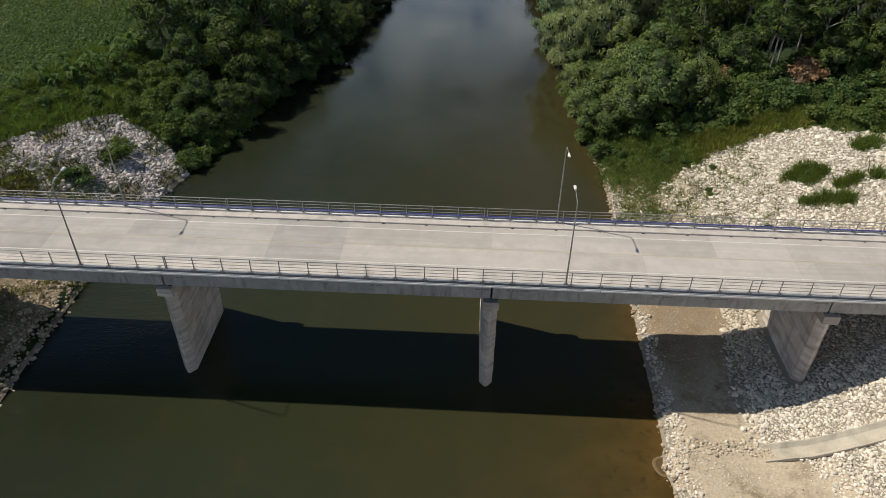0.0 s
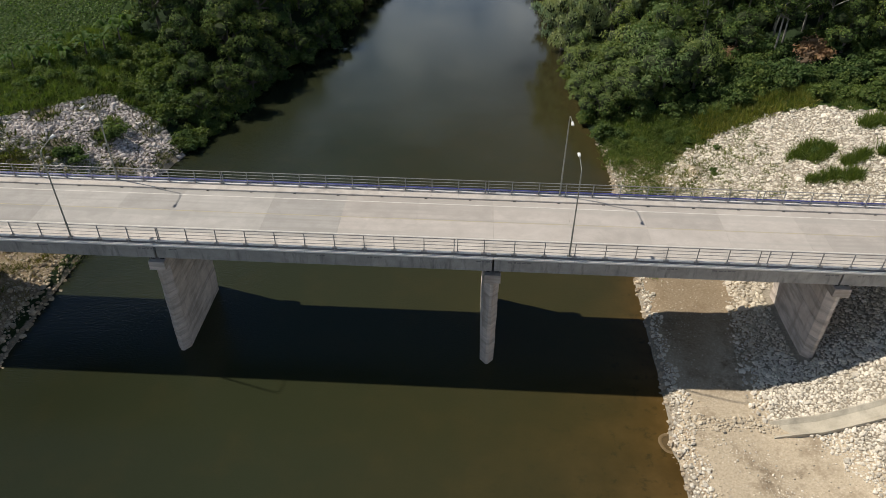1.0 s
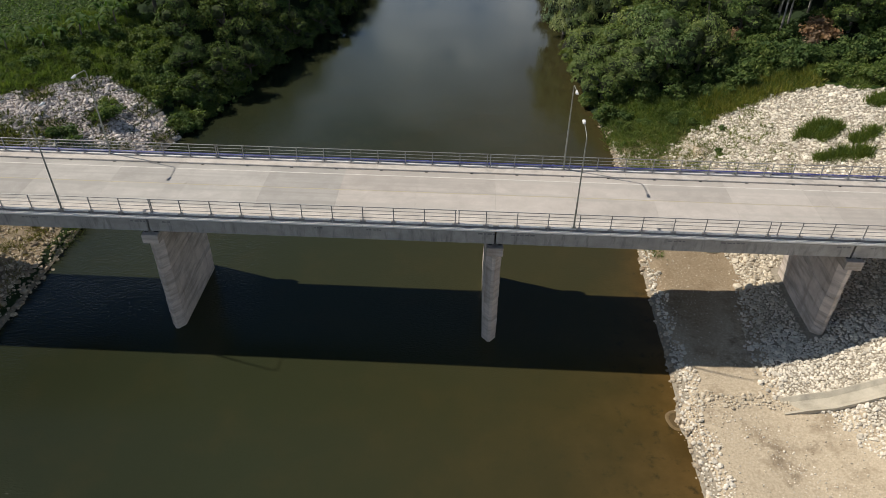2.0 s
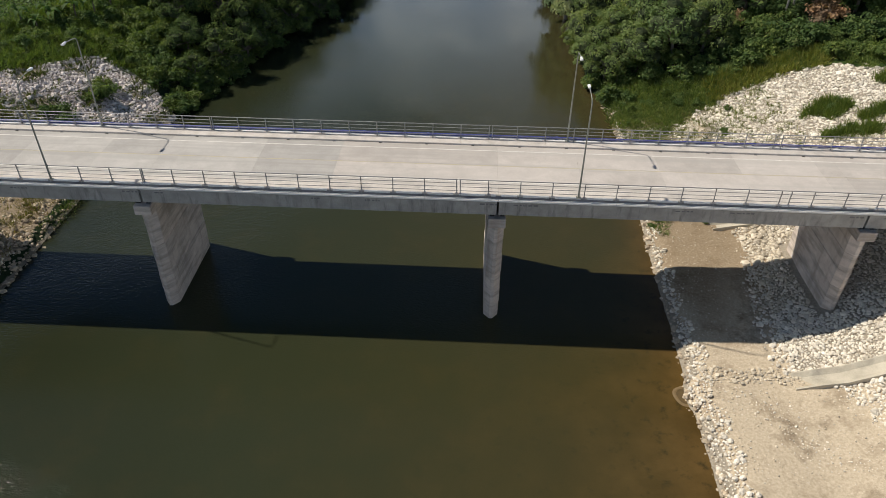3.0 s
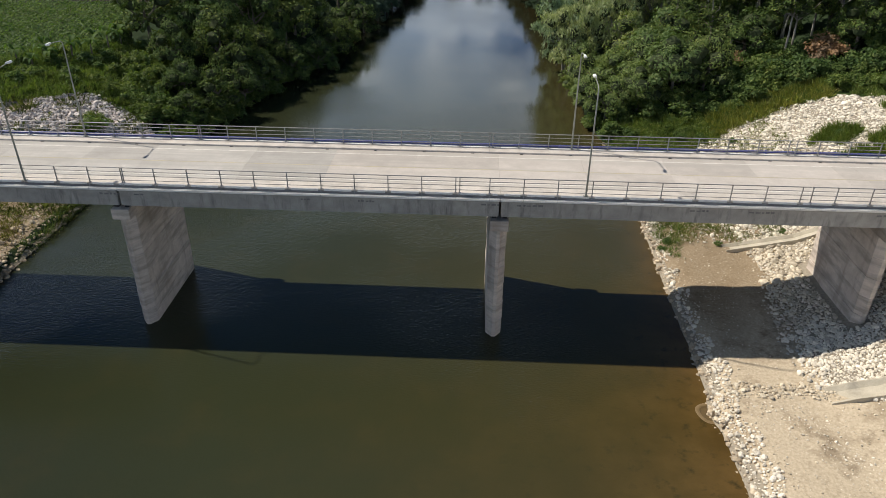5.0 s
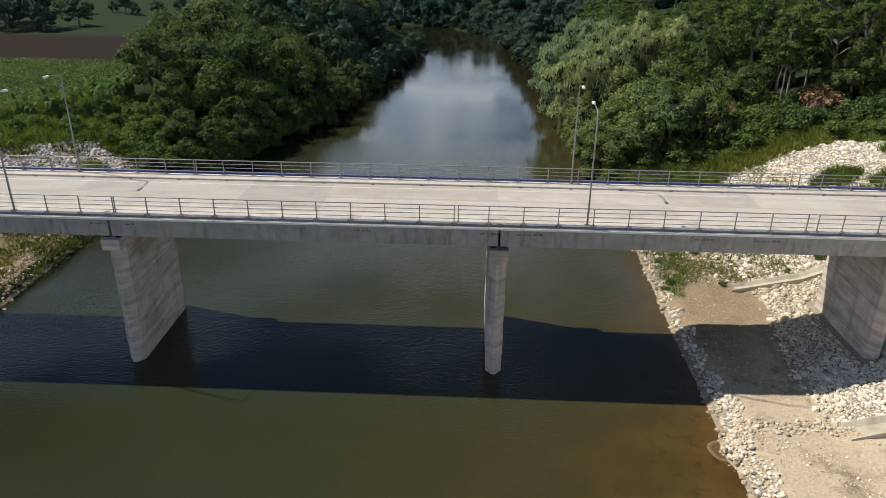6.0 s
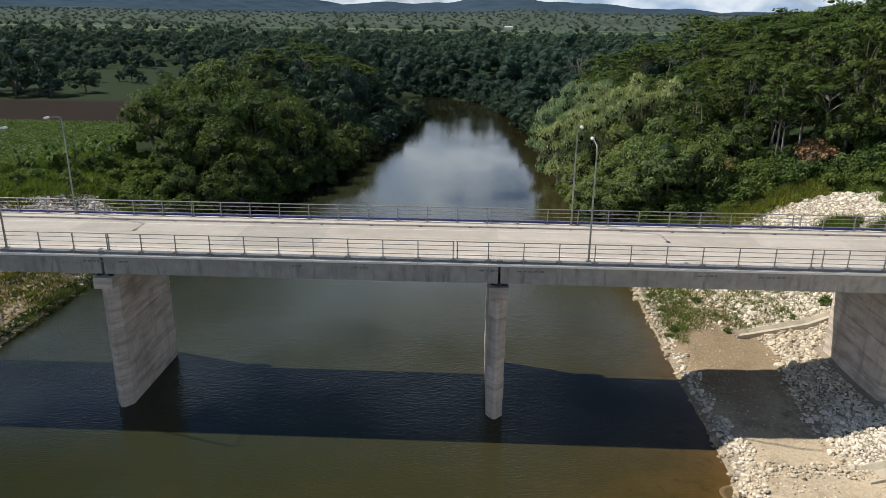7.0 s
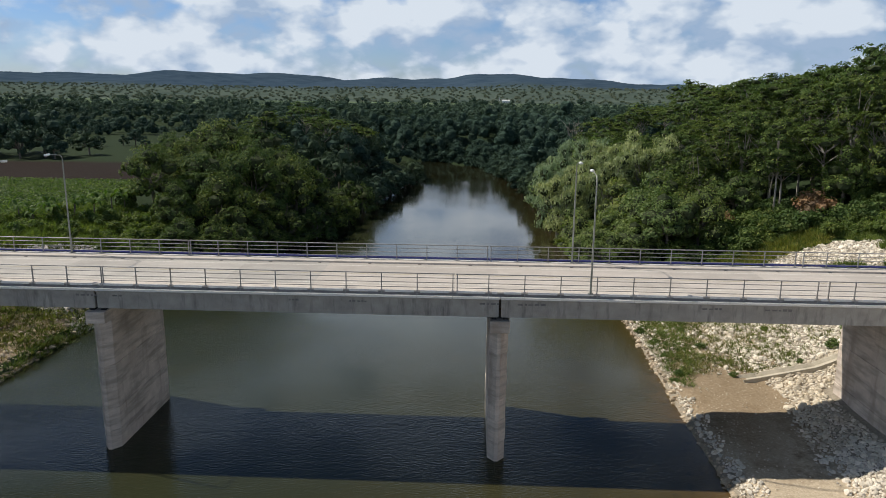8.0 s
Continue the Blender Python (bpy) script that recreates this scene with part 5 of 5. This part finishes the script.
# wood-edge shrubs get a darker leaf, the trees' shade painted in
grove([shrub(84, L_WEED, "shrub under the wood's edge, tree shade in its leaf colour"), shrub(85, L_WEED, "shrub under the wood's edge, tree shade in its leaf colour")], [s for s in spots if s[0] > 33 and s[1] > 93])
rusty = [shrub(91, L_DEADLEAF, "rust-brown withered shrub at the wood's edge")]
grove(rusty, [(50.2, 103.8, 1.8), (49.4, 102.6, 1.3), (50.9, 105.4, 1.2), (49.3, 104.9, 1.0), (40.5, 110.5, 1.2), (42, 109.5, 0.8)])
bananas = [banana(95), banana(96)]
grove(bananas, [(-61, 100, 0.9), (-59.5, 103, 1.05), (-63.4, 102.6, 0.75), (-58, 106, 1.0), (-57, 109.5, 1.15), (-61.5, 107, 0.8), (-65, 98.4, 0.95), (-67, 96, 0.8), (-56.4, 112.6, 1.0), (-62.4, 97.6, 0.7), (-64.5, 104.5, 0.85), (-60, 111, 0.9), (-58.6, 114, 1.0)])


# grass, one stuff object a stretch
def tufts(name, spots, tall_, mat, label, seed, per=16, width=0.085):
    rng = np.random.default_rng(seed)
    n = len(spots)
    z = height(spots[:, 0], spots[:, 1])
    c = np.repeat(np.stack([spots[:, 0], spots[:, 1], z], 1), per, 0)
    whole = np.repeat(np.clip(rng.lognormal(-0.1, 0.35, n), 0.45, 1.7), per)[:, None]
    out = rng.normal(0, 0.2, (n * per, 2))
    c[:, :2] += out * whole
    h = tall_ * rng.uniform(0.6, 1.25, (n * per, 1)) * whole
    lean = rng.normal(0, 0.22, (n * per, 2)) * h + out * 1.3
    a = rng.uniform(0, 3.1416, (n * per, 1))
    side = np.concatenate([np.cos(a), np.sin(a), np.zeros_like(a)], 1) * width * rng.uniform(0.6, 1.5, (n * per, 1))
    tip = c + np.concatenate([lean, h], 1)
    midp = c + np.concatenate([lean * 0.35, h * 0.6], 1)
    v = np.stack([c - side * 0.5, midp + side, tip, midp - side], 1).reshape(-1, 3)
    ob = new(name, mesh_np(name, v, np.arange(len(v)).reshape(-1, 4), mat))
    return tagged(ob, label, "grass", kind="stuff")


gr = np.random.default_rng(31)
p = scatter(19.5, 60, 66, 104, 0.42, gr, lambda x, y: (y > np.interp(x, [19, 24, 28, 31, 34, 40, 44, 46, 50, 56, 60], [89, 89.5, 89.5, 92, 94, 94.5, 94, 93, 90.5, 87, 85]) + 1.0 * np.sin(x * 1.1) + gr.uniform(-1.2, 1.2, np.shape(x))) & (y < np.interp(x, [19, 25, 30, 34, 39, 46, 50, 56, 60], [102.5, 101, 99.5, 98.5, 98.5, 97.5, 96, 92, 90])))
tufts("tall_grass", p, 0.55, L_LUSH, "tall bright green grass behind the rubble", 1, 26, 0.038)
p = scatter(33, 47, 91.5, 98, 0.4, gr, lambda x, y: (y > np.interp(x, [33, 40, 44, 47], [92.6, 93.2, 92.9, 91.6])) & (y < 97.5))
tufts("yellowing_grass", p, 0.75, L_GRASS, "yellow-green tall grass at the rubble's edge", 8, 14, 0.05)
p = scatter(20, 36, 63, 92, 0.6, gr, lambda x, y: (x > np.interp(y, *RIGHT) + 1.0) & (gr.random(np.shape(x)) < 0.7) & (x < np.interp(y, *RIGHT) + np.interp(y, [63, 68, 78, 92], [2.4, 4.2, 5.5, 7.0]) + 0.9 * np.sin(y * 1.1)) & ((y > 66.5) | (x < 22.3)))
tufts("short_grass", p, 0.34, L_LUSH, "short green grass between stones", 2, 34, 0.03)
p = scatter(20.5, 34, 62, 94, 0.6, gr, lambda x, y: (x > np.interp(y, *RIGHT) + 1.0) & (y > 66) & (gr.random(np.shape(x)) < 0.8 - 0.035 * (x - 20)))
tufts("dry_grass", p, 0.3, L_DRY, "straw-coloured dry grass between stones", 3, 18, 0.028)
p = scatter(22, 40, 66, 95, 0.5, gr, lambda x, y: (x > np.interp(y, *RIGHT) + 1.2) & (gr.random(np.shape(x)) < np.clip(0.55 + 0.5 * np.sin(x * 0.9 + 1.5 * np.sin(y * 0.5)) * np.cos(y * 0.7 + 0.4 * x), 0, 1) * np.interp(x, [22, 28, 34, 40], [0.42, 0.55, 0.4, 0.16]) * np.interp(y, [70, 80, 88, 95], [1.1, 1.4, 2.2, 2.2])))
tufts("weeds", p, 0.36, L_GRASS, "patchy yellow-green weeds growing among the stones", 9, 26, 0.028)
p = scatter(-66, -39, 66, 96, 0.7, gr, lambda x, y: (x < np.interp(y, *LEFT) - 0.6) & ((np.sin(x * 0.8 + 1) * np.cos(y * 0.6 + 2) > 0.1) | (gr.random(np.shape(x)) < 0.1)))
tufts("rubble_grass", p, 0.5, L_OLIVE, "yellow-green grass growing through the rubble", 4, 9)
p = scatter(-84, -45, 72, 114, 0.5, gr, lambda x, y: (y > np.interp(x, [-84, -75, -63, -60, -56, -53, -46, -45], [70, 73, 81, 85, 90.5, 94.5, 93, 90])) & (x > np.interp(y, [74, 98, 120], [-80, -69, -63])))
tufts("bank_grass", p, 0.6, L_SCRUB, "lush green grass along the field's edge", 5, 26, 0.034)
p = scatter(-66, -44.4, 40, 78, 0.5, gr, lambda x, y: (gr.random(np.shape(x)) < 0.45) & ((x > -45.3) & (y > 64) | (np.sin(x * 0.6 + 1) * np.cos(y * 0.45) > -0.05) & (x < -47)))
tufts("left_bank_grass", p, 0.42, L_OLIVE, "olive-green grass on the low bank", 6, 18, 0.035)
p = scatter(-45.5, -44.25, 52, 79, 0.3, gr, lambda x, y: gr.random(np.shape(x)) < np.interp(y, [60, 68], [0.04, 0.85]))
tufts("bank_edge_grass", p, 0.4, L_WEED, "dark green grass along the low bank's edge", 11, 16, 0.035)
p = scatter(-66, -46, 64, 80, 0.45, gr, lambda x, y: gr.random(np.shape(x)) < np.interp(y, [65, 72, 77], [0.04, 0.15, 0.6]))
tufts("bank_top_grass", p, 0.45, L_GRASS, "yellow-green grass on the low bank", 12, 16, 0.035)
p = scatter(-66, -45.5, 40, 78, 0.8, gr, lambda x, y: gr.random(np.shape(x)) < 0.6)
tufts("left_bank_dry_grass", p, 0.4, L_DRY, "dry straw grass on the bank", 7, 14, 0.03)


p = np.concatenate([np.stack([gr.normal(x, 0.5 * q, int(46 * q)), gr.normal(y, 0.5 * q, int(46 * q))], 1) for x, y, q in CLUMPS])
tufts("grass_clumps", p, 0.85, L_SCRUB, "bright green clumps of tall grass on the rubble", 10, 22, 0.035)


# crop field on the left plain
def crop():
    rng = np.random.default_rng(41)
    pts = []
    for r in np.arange(-175, -50, 0.85):
        ys = np.arange(86, 152, 0.55) + rng.uniform(-0.15, 0.15, len(np.arange(86, 152, 0.55)))
        xs = r + (ys - 86) * -0.25 + rng.normal(0, 0.07, len(ys))
        pts.append(np.stack([xs, ys], 1))
    pts = np.concatenate(pts)
    ok = (pts[:, 0] < np.interp(pts[:, 1], [84, 98, 120, 150], [-73, -67, -62, -68])) & (pts[:, 1] < 143.5) & (pts[:, 0] > -150) & (rng.random(len(pts)) < 0.93)
    pts = pts[ok]
    z = height(pts[:, 0], pts[:, 1])
    c = np.stack([pts[:, 0], pts[:, 1], z + 0.3], 1)
    v, f = leaves(c, np.tile([[0.3, 0.3, 0.28]], (len(c), 1)), 5, 0.24, rng, up=0.6)
    tagged(new("crop_rows", mesh_np("crop_rows", v, f, L_CROP)), "rows of leafy green crop plants in a field", "crop", kind="stuff")


crop()


# far woods: crowns joined into one stretch of forest
def woods(name, spots, label, mat, per, size, seed, lobes=4, radius=2.9, top=9.0, flat=0.85, fill=0.62, level=height):
    rng = np.random.default_rng(seed)
    x, y, s = np.array(spots).T
    n = len(x)
    z = level(x, y)
    tall_ = s * rng.uniform(0.7, 1.25, n)
    cs, rs = [], []
    for k in range(lobes):
        a, d, w = rng.uniform(0, 6.283, n), s * rng.uniform(0.5, 1.4, n) * radius, s * radius * rng.uniform(0.6, 1.1, n)
        h = rng.uniform(0.08, 0.75, n)
        if k == 0:
            d, h = d * 0.2, np.full(n, 0.88)
        cs.append(np.stack([x + d * np.cos(a), y + d * np.sin(a), z + h * top * tall_ * 0.9], 1))
        rs.append(np.stack([w, w, w * flat * rng.uniform(0.8, 1.3, n)], 1))
    v, f = lobed_crown(np.concatenate(cs), np.concatenate(rs), per, size, rng, fill=fill, lumps=SIMPLE if lobes > 3 else COARSE)
    tagged(new(name, mesh_np(name, v, f, mat)), label, "woods", kind="stuff")


def off_river(x, y, m=3):
    return (x < np.interp(y, *LEFT) - m) | (x > np.interp(y, *RIGHT) + m)


spots = spread(-75, 120, 215, 345, 8.6, 0.75, 1.2, lambda x, y: off_river(x, y) & ~((x > 12) & (y < 222) & (x < 100)) & ~((x < -15) & (y < 245)))
for yy in np.arange(204, 330, 3.2):
    spots.append((float(np.interp(yy, *RIGHT)) + vr.uniform(-0.5, 4), float(yy) + vr.uniform(-1, 3), float(vr.uniform(0.4, 0.8))))
for yy in np.arange(256, 330, 1.1):
    spots.append((float(np.interp(yy, *RIGHT)) + vr.uniform(0.5, 7), float(yy) + vr.uniform(0, 3), float(vr.uniform(0.5, 0.85))))
for yy in np.arange(236, 304, 0.9):
    spots.append((float(np.interp(yy, *RIGHT)) + vr.uniform(-1.5, 0.8), float(yy), float(vr.uniform(0.34, 0.5))))
spots += [(36, 330, 1.6), (44, 336, 1.7), (30, 338, 1.5), (78, 310, 1.7), (88, 315, 1.8), (70, 318, 1.6), (98, 320, 1.7)]
spots += spread(-260, -60, 240, 330, 11, 0.6, 1.15, lambda x, y: off_river(x, y) & ((y > 285) | (vr.random(np.shape(x)) < 0.10)))
woods("riverside_woods", spots, "dense riverside forest behind the bend, cloud shade in its leaf colour", L_FAR, 62, 0.36, 1, 6, 2.7, 8.0, 0.9, 0.7)
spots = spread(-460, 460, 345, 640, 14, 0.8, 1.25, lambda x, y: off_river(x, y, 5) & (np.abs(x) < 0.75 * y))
woods("far_woods", spots, "forest spreading over the plain, cloud shade and haze in its colour", L_FAR, 40, 0.65, 2, 3, 3.6, 8.0)
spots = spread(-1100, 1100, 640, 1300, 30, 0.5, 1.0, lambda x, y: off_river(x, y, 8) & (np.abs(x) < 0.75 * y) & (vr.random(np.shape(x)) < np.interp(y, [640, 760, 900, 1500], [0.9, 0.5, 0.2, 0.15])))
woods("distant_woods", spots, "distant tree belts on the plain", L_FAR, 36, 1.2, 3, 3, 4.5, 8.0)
spots = spread(100, 190, 95, 260, 11, 1.0, 1.4, lambda x, y: x > 99)
woods("hillside_woods", spots, "green forest continuing over the hillside", L_UMBRELLA, 70, 0.42, 4, 6, 3.2)


# far hills
def hills():
    m, n, l, p = material("hazy_hill_forest")
    a = noise_node(n, l, 0.012, 8, 0.65, "World")
    g = n.new("ShaderNodeNewGeometry")
    sx = n.new("ShaderNodeSeparateXYZ")
    l.new(g.outputs["Position"], sx.inputs[0])
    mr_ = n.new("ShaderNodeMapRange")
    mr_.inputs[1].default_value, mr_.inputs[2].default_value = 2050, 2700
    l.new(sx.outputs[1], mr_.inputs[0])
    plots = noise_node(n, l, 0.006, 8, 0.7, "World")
    # both ramps hold painted haze: paler foot, bluer ridge
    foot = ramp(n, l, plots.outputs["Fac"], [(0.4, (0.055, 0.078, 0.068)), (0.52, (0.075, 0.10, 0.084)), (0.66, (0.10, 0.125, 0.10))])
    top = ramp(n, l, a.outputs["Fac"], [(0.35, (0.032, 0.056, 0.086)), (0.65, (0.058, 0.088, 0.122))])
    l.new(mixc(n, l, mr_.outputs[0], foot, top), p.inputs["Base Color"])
    p.inputs["Roughness"].default_value = 1.0
    p.inputs["Specular IOR Level"].default_value = 0.0
    xs, ys = np.linspace(-3800, 3800, 620), np.linspace(1250, 4300, 90)
    X, Y = np.meshgrid(xs, ys, indexing="ij")
    Z = hill_level(X, Y)
    i = np.arange(X.size).reshape(X.shape)
    q = np.stack([i[:-1, :-1], i[1:, :-1], i[1:, 1:], i[:-1, 1:]], -1).reshape(-1, 4)
    tagged(new("backdrop_hills", mesh_np("backdrop_hills", np.stack([X, Y, Z], -1).reshape(-1, 3), q, m, True)), "forested hills on the horizon, blue haze in their colour", "hills", kind="structure")


def hill_level(X, Y):
    crest = np.interp(X, [-3800, -1700, -900, -650, -200, 250, 700, 1300, 1900, 2600, 3800], [128, 122, 128, 108, 128, 124, 100, 92, 84, 60, 50])
    crest = crest + 7 * np.sin(X * 0.004) + 5 * np.sin(X * 0.013 + 1) + 2.5 * np.sin(X * 0.031 + 2)
    rise = smooth(2450, 3600, Y + 230 * np.sin(X * 0.0031 + 0.6) + 110 * np.sin(X * 0.009))
    spur = np.sin(X * 0.0105 + 0.8 * np.sin(Y * 0.004)) * np.sin(Y * 0.006 + X * 0.002)
    foot = 8 + (2 + 31 * smooth(1300, 2500, Y + 160 * np.sin(X * 0.0023))) * smooth(1250, 1400, Y)
    return foot + (crest - 66) * rise + 11 * spur * rise * (1 - 0.6 * rise) + 1.6 * rise * np.sin(X * 0.11 + Y * 0.07) * np.sin(X * 0.043)


hills()
spots = spread(-1800, 1800, 1290, 2450, 34, 0.3, 0.75, lambda x, y: (np.abs(x) < 0.75 * y) & (vr.random(np.shape(x)) < 0.75))
woods("foothill_woods", spots, "tree-dotted foothills below the ridge, haze in their pale green", L_FOOT, 24, 2.2, 6, 1, 8.0, 5.0, 0.5, 0.7, hill_level)


# ---- pickup waiting on the bridge approach, and a far building ----
def pickup(x, y):
    m_body = rough_surface("dark_car_paint", (0.012, 0.016, 0.022), (0.02, 0.026, 0.034), 1.0, 0.25, None, strength=0.02)
    m_glass = rough_surface("dark_glass", (0.01, 0.012, 0.014), (0.02, 0.022, 0.024), 1.0, 0.08, None, strength=0.0)
    m_tyre = rough_surface("tyre_rubber", (0.012, 0.012, 0.012), (0.025, 0.025, 0.025), 6.0, 0.9, None)
    car = empty("pickup_truck", "dark blue-grey double-cab pickup truck on the road", "pickup truck", Matrix.Translation((x, y, 13.375)))
    bm = bmesh.new()
    side = [(-2.6, 0.42), (2.45, 0.42), (2.6, 0.62), (2.58, 0.92), (2.45, 1.02), (1.2, 1.10), (-2.62, 1.08)]
    a = [bm.verts.new((px, -0.88, pz)) for px, pz in side]
    b = [bm.verts.new((px, 0.88, pz)) for px, pz in side]
    for i in range(len(side)):
        bm.faces.new((a[i], a[(i + 1) % len(side)], b[(i + 1) % len(side)], b[i]))
    bm.faces.new(a[::-1]), bm.faces.new(b)
    bmesh.ops.recalc_face_normals(bm, faces=bm.faces)
    bmesh.ops.bevel(bm, geom=list(bm.edges), offset=0.05, segments=2, affect="EDGES")
    part("body", bm, m_body, car)
    bm = bmesh.new()
    low, top = [(-0.75, -0.84), (1.25, -0.84), (1.25, 0.84), (-0.75, 0.84)], [(-0.6, -0.66), (0.55, -0.66), (0.55, 0.66), (-0.6, 0.66)]
    a = [bm.verts.new((px, py, 1.08)) for px, py in low]
    b = [bm.verts.new((px, py, 1.72)) for px, py in top]
    for i in range(4):
        bm.faces.new((a[i], a[(i + 1) % 4], b[(i + 1) % 4], b[i]))
    bm.faces.new(a[::-1]), bm.faces.new(b)
    bmesh.ops.recalc_face_normals(bm, faces=bm.faces)
    part("cab_glass", bm, m_glass, car, "dark cab windows")
    part("roof", box(-0.62, 0.57, -0.68, 0.68, 1.715, 1.76, 0.02), m_body, car)
    part("cargo_bed", box(-2.5, -0.85, -0.74, 0.74, 1.05, 1.09), M_DARK, car, "black open cargo bed")
    for wx in (-1.65, 1.6):
        for wy in (-0.82, 0.82):
            bm = bmesh.new()
            bmesh.ops.create_cone(bm, cap_ends=True, segments=20, radius1=0.39, radius2=0.39, depth=0.26, matrix=Matrix.Translation((wx, wy, 0.39)) @ Matrix.Rotation(math.pi / 2, 4, "X"))
            tyre = part("wheel", bm, m_tyre, car)
            bm = bmesh.new()
            bmesh.ops.create_cone(bm, cap_ends=True, segments=16, radius1=0.23, radius2=0.23, depth=0.28, matrix=Matrix.Translation((wx, wy, 0.39)) @ Matrix.Rotation(math.pi / 2, 4, "X"))
            part("rim", bm, M_POLE, tyre, "grey steel rim")


pickup(-52.0, 53.0)
shed = empty("white_building", "long white building far off on the plain", "building", Matrix.Translation((62, 1340, float(height(62, 1340)))))
part("wall", box(-7, 7, -4, 4, 0, 4.5), M_WHITE, shed)
part("tower", box(-12.6, -11, -0.8, 0.8, 0, 9.5), M_WHITE, shed, "slim pale tower beside it")
bm = bmesh.new()
extrude_x(bm, [(-4.4, 4.5), (4.4, 4.5), (0, 6.2)], -7.4, 7.4)
part("roof", bm, M_WHITE, shed)
